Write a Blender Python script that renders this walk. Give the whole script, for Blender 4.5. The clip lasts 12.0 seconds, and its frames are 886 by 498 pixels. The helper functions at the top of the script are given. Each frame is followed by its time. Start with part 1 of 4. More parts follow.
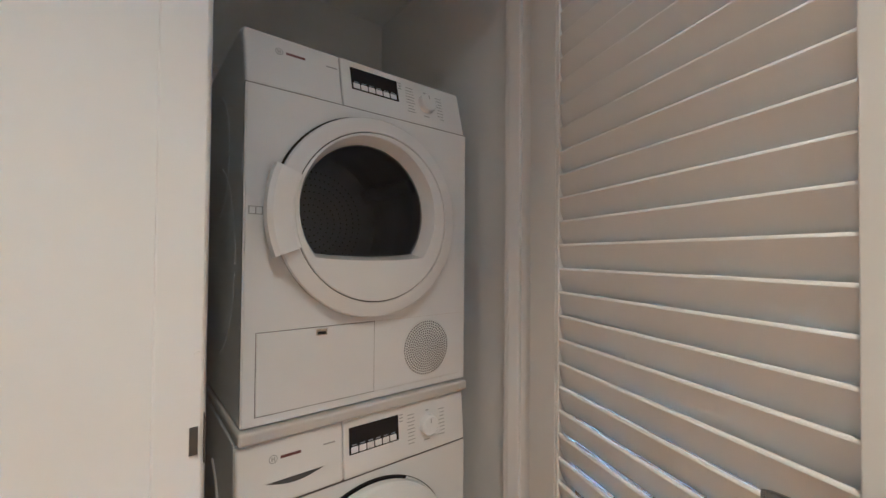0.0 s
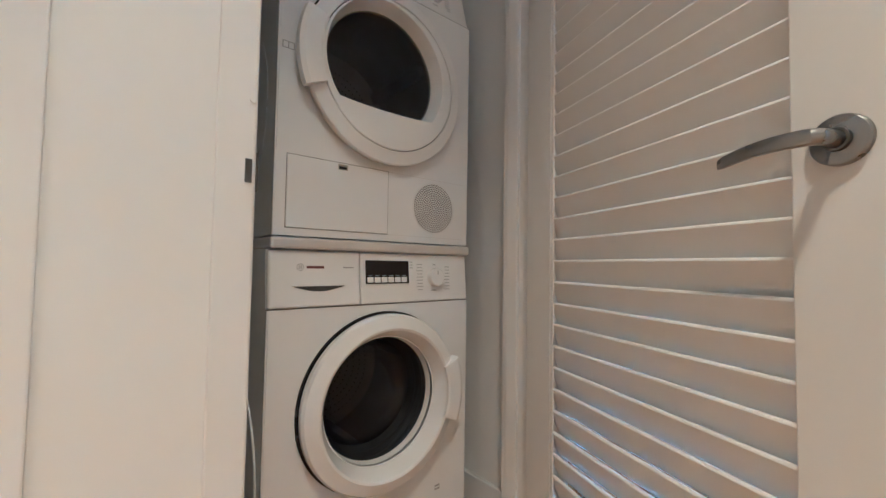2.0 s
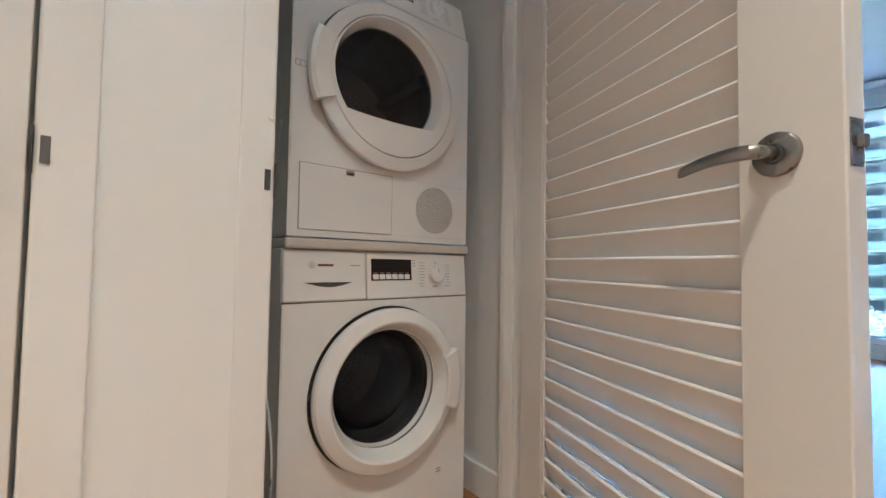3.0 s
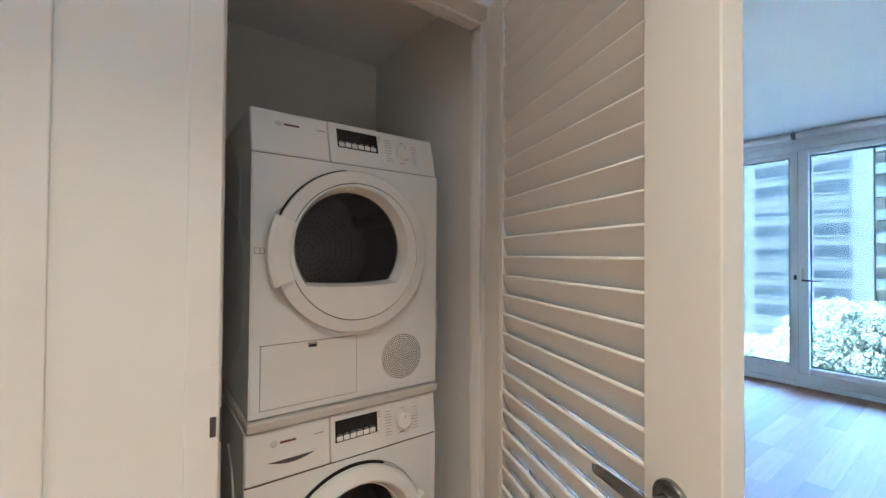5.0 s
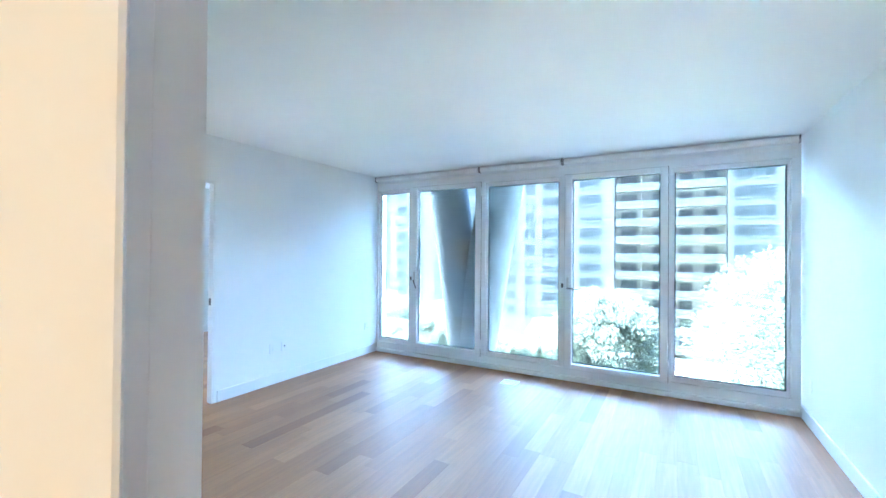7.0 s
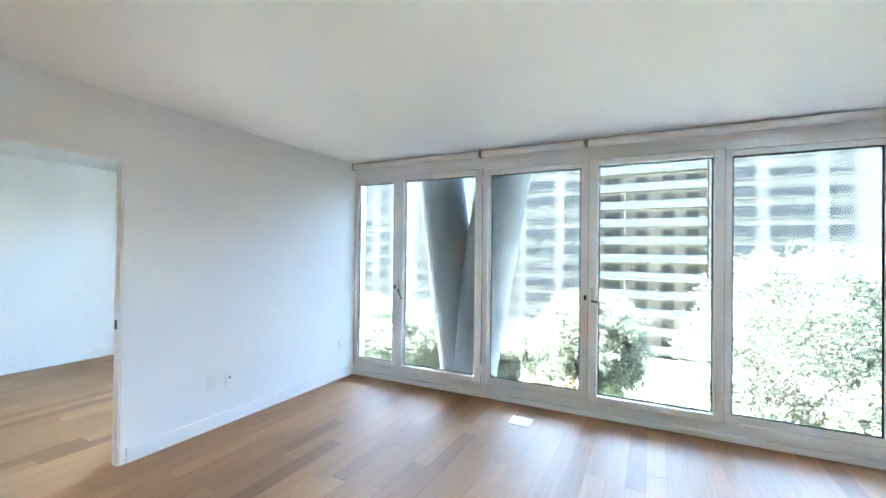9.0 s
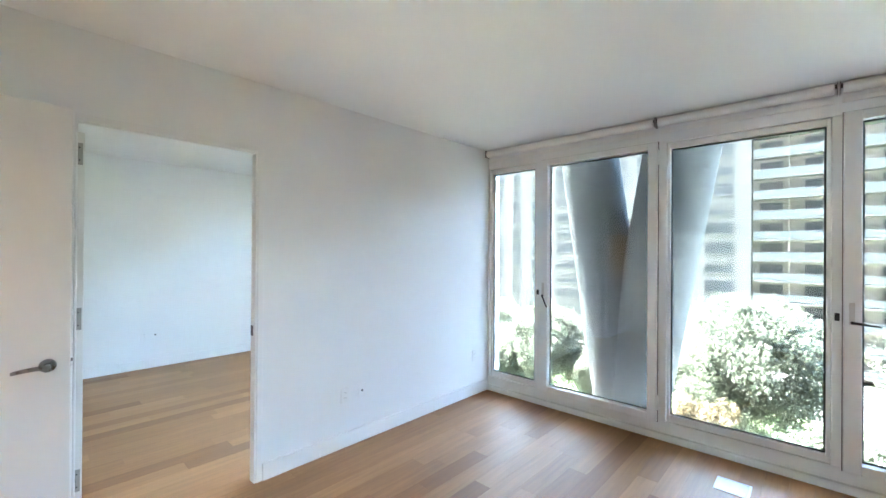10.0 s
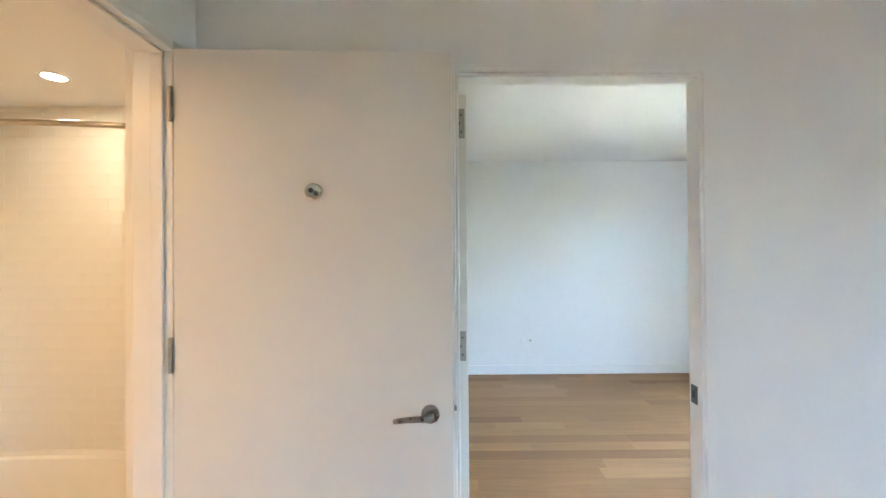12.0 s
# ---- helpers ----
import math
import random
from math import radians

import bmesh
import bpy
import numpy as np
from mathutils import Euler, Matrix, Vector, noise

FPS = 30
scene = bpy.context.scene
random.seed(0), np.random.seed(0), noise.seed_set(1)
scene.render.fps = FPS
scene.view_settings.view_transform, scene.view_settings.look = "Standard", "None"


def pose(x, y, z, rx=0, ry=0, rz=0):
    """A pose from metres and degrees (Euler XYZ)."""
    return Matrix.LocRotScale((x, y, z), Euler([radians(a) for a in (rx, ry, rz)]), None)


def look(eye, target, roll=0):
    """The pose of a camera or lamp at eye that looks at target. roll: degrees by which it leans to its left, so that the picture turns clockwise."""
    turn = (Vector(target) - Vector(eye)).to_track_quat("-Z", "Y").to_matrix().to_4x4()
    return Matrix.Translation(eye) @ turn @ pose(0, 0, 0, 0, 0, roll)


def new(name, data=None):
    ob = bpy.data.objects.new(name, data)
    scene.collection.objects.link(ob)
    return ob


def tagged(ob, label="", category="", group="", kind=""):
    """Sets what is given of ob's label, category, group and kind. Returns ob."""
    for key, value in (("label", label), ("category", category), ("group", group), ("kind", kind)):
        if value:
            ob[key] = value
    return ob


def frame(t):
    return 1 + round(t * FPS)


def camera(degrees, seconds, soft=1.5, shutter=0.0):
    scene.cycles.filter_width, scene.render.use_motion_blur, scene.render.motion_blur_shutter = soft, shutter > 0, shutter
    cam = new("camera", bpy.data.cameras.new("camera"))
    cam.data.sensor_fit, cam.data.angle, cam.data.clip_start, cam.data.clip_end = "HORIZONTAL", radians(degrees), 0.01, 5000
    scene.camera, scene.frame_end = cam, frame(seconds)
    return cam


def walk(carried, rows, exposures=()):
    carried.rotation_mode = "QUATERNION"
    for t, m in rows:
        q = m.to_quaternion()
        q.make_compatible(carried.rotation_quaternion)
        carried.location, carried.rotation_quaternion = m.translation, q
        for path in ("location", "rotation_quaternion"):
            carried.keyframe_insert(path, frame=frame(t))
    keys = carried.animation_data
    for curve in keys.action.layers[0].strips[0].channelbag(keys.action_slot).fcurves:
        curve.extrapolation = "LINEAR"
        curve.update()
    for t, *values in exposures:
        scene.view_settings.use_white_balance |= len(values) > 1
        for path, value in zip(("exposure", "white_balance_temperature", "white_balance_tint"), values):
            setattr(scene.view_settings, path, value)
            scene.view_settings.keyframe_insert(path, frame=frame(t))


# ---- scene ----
cam = camera(95.5, 12.0)
ROWS = [
    (0, (0.024, 0.008, 1.25), (1.267, 1.574, 1.285), 0.5),
    (0.5, (0.012, 0.022, 1.142), (1.244, 1.597, 1.178), 0.6),
    (1, (-0.013, 0.013, 1.024), (1.233, 1.577, 1.06), 0.7),
    (1.5, (-0.024, -0.014, 0.927), (1.222, 1.55, 0.965), 0.8),
    (2, (-0.066, -0.047, 0.831), (1.206, 1.494, 0.914), 0.9),
    (2.5, (-0.088, -0.09, 0.823), (1.158, 1.473, 0.877), 0.8),
    (2.7, (-0.104, -0.103, 0.811), (1.147, 1.455, 0.890), 0.9),
    (4.3, (-0.086, -0.251, 1.137), (1.098, 1.36, 1.183), 0.2),
    (4.5, (-0.07, -0.258, 1.192), (1.112, 1.354, 1.236), 0.3),
    (5, (-0.005, -0.252, 1.334), (1.179, 1.359, 1.363), 0.4),
    (5.5, (0.085, -0.194, 1.421), (1.392, 1.32, 1.432), 0.9),
    (6, (0.198, -0.182, 1.456), (1.695, 1.144, 1.456), 1.1),
    (6.5, (0.383, -0.197, 1.457), (2.035, 0.93, 1.485), 0.5),
    (6.8, (0.494, -0.198, 1.488), (2.204, 0.84, 1.51), 0.5),
    (7, (0.555, -0.196, 1.511), (2.29, 0.797, 1.527), 0.5),
    (7.2, (0.604, -0.203, 1.514), (2.357, 0.759, 1.532), 0.5),
    (8.8, (1.296, 0.314, 1.560), (3.088, 1.202, 1.569), 0.7),
    (9, (1.389, 0.395, 1.545), (3.165, 1.315, 1.561), 0.7),
    (9.5, (1.613, 0.7, 1.542), (3.276, 1.811, 1.555), 0.5),
    (10, (1.791, 1.03, 1.541), (3.247, 2.401, 1.547), 0.4),
    (10.5, (1.91, 1.316, 1.553), (3.049, 2.96, 1.557), 0.3),
    (11, (1.95, 1.631, 1.542), (2.73, 3.473, 1.547), 0.2),
    (11.5, (1.944, 1.948, 1.538), (2.351, 3.907, 1.547), -0.1),
    (12, (1.936, 2.289, 1.533), (1.944, 4.289, 1.548), -0.4),
]
EXPOSURES = [
    (0, 7.30, 4080, -2), (2.5, 7.32, 4050, -3), (4.3, 7.36, 4150, -3), (5.5, 7.40, 4190, -4), (6.2, 7.50, 4280, -4), (6.5, 7.55, 4400, -4),
    (7.2, 7.95, 4640, -5), (8.8, 7.64, 5600, -1), (10.5, 7.54, 6000, 1), (11.5, 7.50, 6220, 2), (12, 7.48, 6200, 3),
]
walk(cam, [(t, look(eye, target, roll)) for t, eye, target, roll in ROWS], EXPOSURES)

# ---- sky and sun ----
world = bpy.data.worlds.new("sky")
scene.world = world
world.use_nodes = True
sky = world.node_tree.nodes.new("ShaderNodeTexSky")
sky.sky_type = "NISHITA"
sky.sun_disc = False
sky.sun_elevation = radians(50)
sky.dust_density = 4.0
sky.sun_rotation = radians(1.4)
background = world.node_tree.nodes["Background"]
background.inputs["Strength"].default_value = 0.15
world.node_tree.links.new(sky.outputs[0], background.inputs["Color"])
sun = new("sun", bpy.data.lights.new("sun", "SUN"))
sun.data.energy = 4.2
sun.data.angle = radians(0.6)
sun.data.color = (1.0, 0.95, 0.87)
sun.matrix_world = look((2, 80, 95.4), (0, 0, 0))


def downlight_lamp(x, y, z, watts, colour, size=0.09, spread=118):
    lamp = new("downlight_glow", bpy.data.lights.new("downlight_glow", "AREA"))
    lamp.data.shape = "DISK"
    lamp.data.size = size
    lamp.data.energy = watts
    lamp.data.color = colour
    lamp.data.spread = radians(spread)
    lamp.matrix_world = pose(x, y, z)
    return lamp


WARM = (1.0, 0.61, 0.30)
HALL_LAMPS = [(-0.10, -0.42), (-1.55, -0.34)]
BATH_LAMPS = [(0.056, 4.25), (0.15, 2.6)]
for (x, y), watts in zip(HALL_LAMPS, (0.104, 0.135)):
    downlight_lamp(x, y, 2.631, watts, WARM, spread=98)
for (x, y), watts in zip(BATH_LAMPS, (0.012, 0.118)):
    downlight_lamp(x, y, 2.391, watts, (1.0, 0.51, 0.19), spread=165)


# ---- materials ----
def material(name, colour, rough=0.5, metal=0.0, vary=0.0, scale=3.0, bump=0.0, bump_scale=60.0, coat=0.0, spec=0.5, island=0.0):
    """A surface with two scales of variation: broad stains and a fine grain in the relief."""
    m = bpy.data.materials.new(name)
    m.use_nodes = True
    nt = m.node_tree
    b = nt.nodes["Principled BSDF"]
    b.inputs["Roughness"].default_value = rough
    b.inputs["Metallic"].default_value = metal
    b.inputs["Coat Weight"].default_value = coat
    b.inputs["Specular IOR Level"].default_value = spec
    b.inputs["Base Color"].default_value = (*colour, 1)
    tc = nt.nodes.new("ShaderNodeTexCoord")
    if vary:
        n1 = nt.nodes.new("ShaderNodeTexNoise")
        n1.inputs["Scale"].default_value = scale
        n1.inputs["Detail"].default_value = 6
        nt.links.new(tc.outputs["Object"], n1.inputs["Vector"])
        ramp = nt.nodes.new("ShaderNodeMapRange")
        ramp.inputs["From Min"].default_value, ramp.inputs["From Max"].default_value = 0.3, 0.7
        ramp.inputs["To Min"].default_value, ramp.inputs["To Max"].default_value = 1 - vary, 1 + vary
        nt.links.new(n1.outputs["Fac"], ramp.inputs["Value"])
        mul = nt.nodes.new("ShaderNodeMix")
        mul.data_type, mul.blend_type = "RGBA", "MULTIPLY"
        mul.inputs["Factor"].default_value = 1
        mul.inputs["A"].default_value = (*colour, 1)
        nt.links.new(ramp.outputs[0], mul.inputs["B"])
        nt.links.new(mul.outputs["Result"], b.inputs["Base Color"])
        r2 = nt.nodes.new("ShaderNodeMapRange")
        r2.inputs["To Min"].default_value, r2.inputs["To Max"].default_value = rough * 0.85, min(1, rough * 1.15)
        nt.links.new(n1.outputs["Fac"], r2.inputs["Value"])
        nt.links.new(r2.outputs[0], b.inputs["Roughness"])
    if bump:
        n2 = nt.nodes.new("ShaderNodeTexNoise")
        n2.inputs["Scale"].default_value = bump_scale
        n2.inputs["Detail"].default_value = 4
        nt.links.new(tc.outputs["Object"], n2.inputs["Vector"])
        bp = nt.nodes.new("ShaderNodeBump")
        bp.inputs["Strength"].default_value = bump
        bp.inputs["Distance"].default_value = 0.002
        nt.links.new(n2.outputs["Fac"], bp.inputs["Height"])
        nt.links.new(bp.outputs[0], b.inputs["Normal"])
    return m


def glass(name, tint=(1, 1, 1), rough=0.0):
    """Thin pane: clear, with a Fresnel gloss."""
    m = bpy.data.materials.new(name)
    m.use_nodes = True
    nt = m.node_tree
    nt.nodes.remove(nt.nodes["Principled BSDF"])
    tr = nt.nodes.new("ShaderNodeBsdfTransparent")
    tr.inputs["Color"].default_value = (*tint, 1)
    gl = nt.nodes.new("ShaderNodeBsdfGlossy")
    gl.inputs["Roughness"].default_value = rough
    fr = nt.nodes.new("ShaderNodeFresnel")
    fr.inputs["IOR"].default_value = 1.45
    mx = nt.nodes.new("ShaderNodeMixShader")
    nt.links.new(fr.outputs[0], mx.inputs[0])
    nt.links.new(tr.outputs[0], mx.inputs[1])
    nt.links.new(gl.outputs[0], mx.inputs[2])
    nt.links.new(mx.outputs[0], nt.nodes["Material Output"].inputs["Surface"])
    return m


def plank_material(name):
    """Oiled oak: each plank its own tone, long grain along x, fine pores."""
    m = bpy.data.materials.new(name)
    m.use_nodes = True
    nt = m.node_tree
    b = nt.nodes["Principled BSDF"]
    info = nt.nodes.new("ShaderNodeObjectInfo")
    geo = nt.nodes.new("ShaderNodeNewGeometry")
    add = nt.nodes.new("ShaderNodeMath")
    add.operation = "ADD"
    nt.links.new(info.outputs["Random"], add.inputs[0])
    nt.links.new(geo.outputs["Random Per Island"], add.inputs[1])
    frac = nt.nodes.new("ShaderNodeMath")
    frac.operation = "FRACT"
    nt.links.new(add.outputs[0], frac.inputs[0])
    tone = nt.nodes.new("ShaderNodeValToRGB")
    e = tone.color_ramp.elements
    e[0].position, e[0].color = 0.0, (0.255, 0.119, 0.045, 1)
    e[1].position, e[1].color = 1.0, (0.415, 0.225, 0.095, 1)
    mid = e.new(0.22)
    mid.color = (0.325, 0.164, 0.065, 1)
    mid2 = e.new(0.75)
    mid2.color = (0.365, 0.190, 0.077, 1)
    nt.links.new(frac.outputs[0], tone.inputs["Fac"])
    tc = nt.nodes.new("ShaderNodeTexCoord")
    off = nt.nodes.new("ShaderNodeVectorMath")
    off.operation = "ADD"
    comb = nt.nodes.new("ShaderNodeCombineXYZ")
    scl = nt.nodes.new("ShaderNodeMath")
    scl.operation = "MULTIPLY"
    scl.inputs[1].default_value = 37.0
    nt.links.new(frac.outputs[0], scl.inputs[0])
    nt.links.new(scl.outputs[0], comb.inputs["X"])
    nt.links.new(scl.outputs[0], comb.inputs["Z"])
    nt.links.new(tc.outputs["Object"], off.inputs[0])
    nt.links.new(comb.outputs[0], off.inputs[1])
    mp = nt.nodes.new("ShaderNodeMapping")
    mp.inputs["Scale"].default_value = (1.6, 26.0, 1.0)
    nt.links.new(off.outputs[0], mp.inputs["Vector"])
    grain = nt.nodes.new("ShaderNodeTexNoise")
    grain.inputs["Scale"].default_value = 1.6
    grain.inputs["Detail"].default_value = 8
    grain.inputs["Distortion"].default_value = 0.6
    nt.links.new(mp.outputs[0], grain.inputs["Vector"])
    gr = nt.nodes.new("ShaderNodeMapRange")
    gr.inputs["From Min"].default_value, gr.inputs["From Max"].default_value = 0.3, 0.7
    gr.inputs["To Min"].default_value, gr.inputs["To Max"].default_value = 0.86, 1.1
    nt.links.new(grain.outputs["Fac"], gr.inputs["Value"])
    mul = nt.nodes.new("ShaderNodeMix")
    mul.data_type, mul.blend_type = "RGBA", "MULTIPLY"
    mul.inputs["Factor"].default_value = 1
    nt.links.new(tone.outputs["Color"], mul.inputs["A"])
    nt.links.new(gr.outputs[0], mul.inputs["B"])
    nt.links.new(mul.outputs["Result"], b.inputs["Base Color"])
    rr = nt.nodes.new("ShaderNodeMapRange")
    rr.inputs["To Min"].default_value, rr.inputs["To Max"].default_value = 0.45, 0.61
    b.inputs["Specular IOR Level"].default_value = 0.45
    nt.links.new(grain.outputs["Fac"], rr.inputs["Value"])
    nt.links.new(rr.outputs[0], b.inputs["Roughness"])
    bp = nt.nodes.new("ShaderNodeBump")
    bp.inputs["Strength"].default_value = 0.12
    bp.inputs["Distance"].default_value = 0.001
    nt.links.new(grain.outputs["Fac"], bp.inputs["Height"])
    nt.links.new(bp.outputs[0], b.inputs["Normal"])
    return m


def leaf_material(name, dark, light):
    m = bpy.data.materials.new(name)
    m.use_nodes = True
    nt = m.node_tree
    b = nt.nodes["Principled BSDF"]
    geo = nt.nodes.new("ShaderNodeNewGeometry")
    ramp = nt.nodes.new("ShaderNodeValToRGB")
    ramp.color_ramp.elements[0].color = (*dark, 1)
    ramp.color_ramp.elements[1].color = (*light, 1)
    nt.links.new(geo.outputs["Random Per Island"], ramp.inputs["Fac"])
    nt.links.new(ramp.outputs["Color"], b.inputs["Base Color"])
    b.inputs["Roughness"].default_value = 0.5
    tl = nt.nodes.new("ShaderNodeBsdfTranslucent")
    nt.links.new(ramp.outputs["Color"], tl.inputs["Color"])
    mx = nt.nodes.new("ShaderNodeMixShader")
    mx.inputs[0].default_value = 0.62
    nt.links.new(b.outputs[0], mx.inputs[1])
    nt.links.new(tl.outputs[0], mx.inputs[2])
    nt.links.new(mx.outputs[0], nt.nodes["Material Output"].inputs["Surface"])
    return m


def glow(name, colour, strength):
    m = bpy.data.materials.new(name)
    m.use_nodes = True
    b = m.node_tree.nodes["Principled BSDF"]
    b.inputs["Emission Color"].default_value = (*colour, 1)
    b.inputs["Emission Strength"].default_value = strength
    return m


WALL = material("wall_paint", (0.80, 0.80, 0.785), 0.6, vary=0.02, scale=1.2, bump=0.05, bump_scale=220)
CEIL = material("ceiling_paint", (0.84, 0.84, 0.83), 0.8, vary=0.02, scale=0.8, bump=0.1, bump_scale=180)
TRIM = material("trim_paint", (0.80, 0.795, 0.78), 0.35, vary=0.02, scale=4, bump=0.04, bump_scale=90)
DOOR = material("door_paint", (0.745, 0.725, 0.69), 0.38, vary=0.025, scale=2, bump=0.035, bump_scale=120)
FRAME = material("window_frame_paint", (0.81, 0.82, 0.82), 0.4, vary=0.03, scale=3, bump=0.05)
GASKET = material("black_rubber", (0.012, 0.012, 0.013), 0.6, bump=0.1)
STEEL = material("satin_steel", (0.30, 0.29, 0.28), 0.28, 1.0, vary=0.06, scale=25, bump=0.05, bump_scale=200)
HINGESTEEL = material("hinge_steel", (0.36, 0.345, 0.32), 0.36, 1.0, vary=0.06, scale=25, bump=0.05, bump_scale=200)
DARKSTEEL = material("aged_steel", (0.16, 0.155, 0.15), 0.35, 1.0, vary=0.1, scale=25, bump=0.05, bump_scale=200)
CHROME = material("chrome", (0.68, 0.65, 0.59), 0.1, 1.0, vary=0.04, scale=20)
ROD = material("polished_rod_steel", (0.44, 0.40, 0.34), 0.12, 1.0, vary=0.04, scale=20)
ENAMEL = material("white_enamel", (0.80, 0.80, 0.80), 0.14, vary=0.015, scale=3, bump=0.03, bump_scale=300, coat=0.3)
ENAMEL_SIDE = material("appliance_side_enamel", (0.74, 0.745, 0.74), 0.35, vary=0.03, scale=3, bump=0.05)
PLASTIC = material("white_plastic", (0.80, 0.795, 0.785), 0.2, vary=0.02, scale=6, bump=0.03, bump_scale=200)
KITGREY = material("grey_plastic_strip", (0.60, 0.575, 0.55), 0.45, vary=0.03, scale=6)
BLACK = material("black_plastic", (0.015, 0.015, 0.017), 0.3, vary=0.1, scale=12)
DISPLAY = material("black_display", (0.008, 0.008, 0.010), 0.12, vary=0.1, scale=30)
INK = material("grey_print", (0.36, 0.36, 0.36), 0.6, vary=0.05, scale=40)
INKRED = material("dark_red_print", (0.13, 0.045, 0.045), 0.6, vary=0.05, scale=40)
SEAM = material("seam_shadow_gap", (0.16, 0.15, 0.145), 0.8, vary=0.05, scale=20)
DRUM = material("drum_steel", (0.55, 0.55, 0.56), 0.42, 0.85, vary=0.1, scale=10, bump=0.1)
RUBBER = material("grey_rubber_bellows", (0.26, 0.26, 0.265), 0.42, vary=0.1, scale=8)
GRIP = material("dark_grip_recess", (0.07, 0.07, 0.072), 0.5, vary=0.1, scale=12)
DARKGLASS = glass("smoked_glass", (0.43, 0.425, 0.42))
BOWL = glass("washer_door_glass", (0.33, 0.34, 0.35))
PANE = glass("window_glass", (0.555, 0.566, 0.565))
OAK = plank_material("oak_plank")
SUBFLOOR = material("dark_floor_joint", (0.16, 0.095, 0.052), 0.8, vary=0.1, scale=8)
def stained_concrete():
    """Board-smooth concrete with a rust run below the fork and darker damp patches."""
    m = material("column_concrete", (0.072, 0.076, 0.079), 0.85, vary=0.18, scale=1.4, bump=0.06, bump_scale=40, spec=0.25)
    nt = m.node_tree
    b = nt.nodes["Principled BSDF"]
    base = b.inputs["Base Color"].links[0].from_socket
    tc = nt.nodes.new("ShaderNodeTexCoord")
    mp = nt.nodes.new("ShaderNodeMapping")
    mp.inputs["Scale"].default_value = (5.0, 5.0, 0.35)
    nt.links.new(tc.outputs["Object"], mp.inputs["Vector"])
    runs = nt.nodes.new("ShaderNodeTexNoise")
    runs.inputs["Scale"].default_value = 1.3
    runs.inputs["Detail"].default_value = 5
    nt.links.new(mp.outputs[0], runs.inputs["Vector"])
    cut = nt.nodes.new("ShaderNodeMapRange")
    cut.inputs["From Min"].default_value, cut.inputs["From Max"].default_value = 0.56, 0.74
    cut.inputs["To Max"].default_value = 0.55
    nt.links.new(runs.outputs["Fac"], cut.inputs["Value"])
    mx = nt.nodes.new("ShaderNodeMix")
    mx.data_type = "RGBA"
    nt.links.new(cut.outputs[0], mx.inputs["Factor"])
    nt.links.new(base, mx.inputs["A"])
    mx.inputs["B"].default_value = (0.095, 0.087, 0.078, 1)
    # the colour is darker above the joint; a rust run hangs below it where the columns meet
    sep = nt.nodes.new("ShaderNodeSeparateXYZ")
    nt.links.new(tc.outputs["Object"], sep.inputs[0])

    def span(value, a0, a1, b0, b1):
        n = nt.nodes.new("ShaderNodeMapRange")
        n.interpolation_type = "SMOOTHSTEP"
        for key, v in zip(("From Min", "From Max", "To Min", "To Max"), (a0, a1, b0, b1)):
            n.inputs[key].default_value = v
        nt.links.new(value, n.inputs["Value"])
        return n.outputs[0]

    def times(p, q):
        n = nt.nodes.new("ShaderNodeMath")
        n.operation = "MULTIPLY"
        nt.links.new(p, n.inputs[0])
        nt.links.new(q, n.inputs[1])
        return n.outputs[0]

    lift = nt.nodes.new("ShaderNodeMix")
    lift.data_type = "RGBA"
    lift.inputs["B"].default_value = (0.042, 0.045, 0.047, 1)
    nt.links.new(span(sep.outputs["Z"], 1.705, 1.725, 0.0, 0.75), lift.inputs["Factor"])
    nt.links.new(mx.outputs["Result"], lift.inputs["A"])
    run = times(times(span(sep.outputs["Z"], 1.700, 1.715, 1.0, 0.0), span(sep.outputs["Z"], 0.95, 1.6, 0.0, 1.0)),
                times(span(sep.outputs["Y"], 2.38, 2.47, 0.0, 1.0), span(sep.outputs["Y"], 2.51, 2.66, 1.0, 0.0)))
    rust = nt.nodes.new("ShaderNodeMix")
    rust.data_type = "RGBA"
    rust.inputs["B"].default_value = (0.095, 0.064, 0.040, 1)
    nt.links.new(run, rust.inputs["Factor"])
    nt.links.new(lift.outputs["Result"], rust.inputs["A"])
    nt.links.new(rust.outputs["Result"], b.inputs["Base Color"])
    return m


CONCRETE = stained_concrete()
SHADE = material("shade_fabric", (0.82, 0.82, 0.80), 0.8, vary=0.03, scale=9, bump=0.2, bump_scale=400)
OUTLETM = material("outlet_plastic", (0.78, 0.78, 0.76), 0.35, vary=0.02, scale=20)
TILE = material("bath_tile", (0.80, 0.79, 0.76), 0.18, vary=0.03, scale=4, bump=0.03)
GROUT = material("tile_grout", (0.80, 0.79, 0.76), 0.5, vary=0.05, scale=20)
TUB = material("tub_enamel", (0.82, 0.81, 0.79), 0.15, vary=0.015, scale=4)
LENS = glow("downlight_lens", (1.0, 0.80, 0.55), 1.2)
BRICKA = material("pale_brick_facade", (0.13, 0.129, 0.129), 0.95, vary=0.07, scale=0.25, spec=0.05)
BRICKB = material("tan_brick_facade", (0.37, 0.328, 0.298), 0.95, vary=0.08, scale=0.3, spec=0.05)
SLAB = material("balcony_concrete", (0.16, 0.159, 0.157), 0.9, vary=0.06, scale=0.6, spec=0.1)
RAILING = material("balcony_railing", (0.125, 0.142, 0.156), 0.6, vary=0.25, scale=1.2, spec=0.2)
FARGLASS = material("far_window_glass", (0.038, 0.043, 0.049), 0.2, vary=0.4, scale=0.5, spec=0.3)
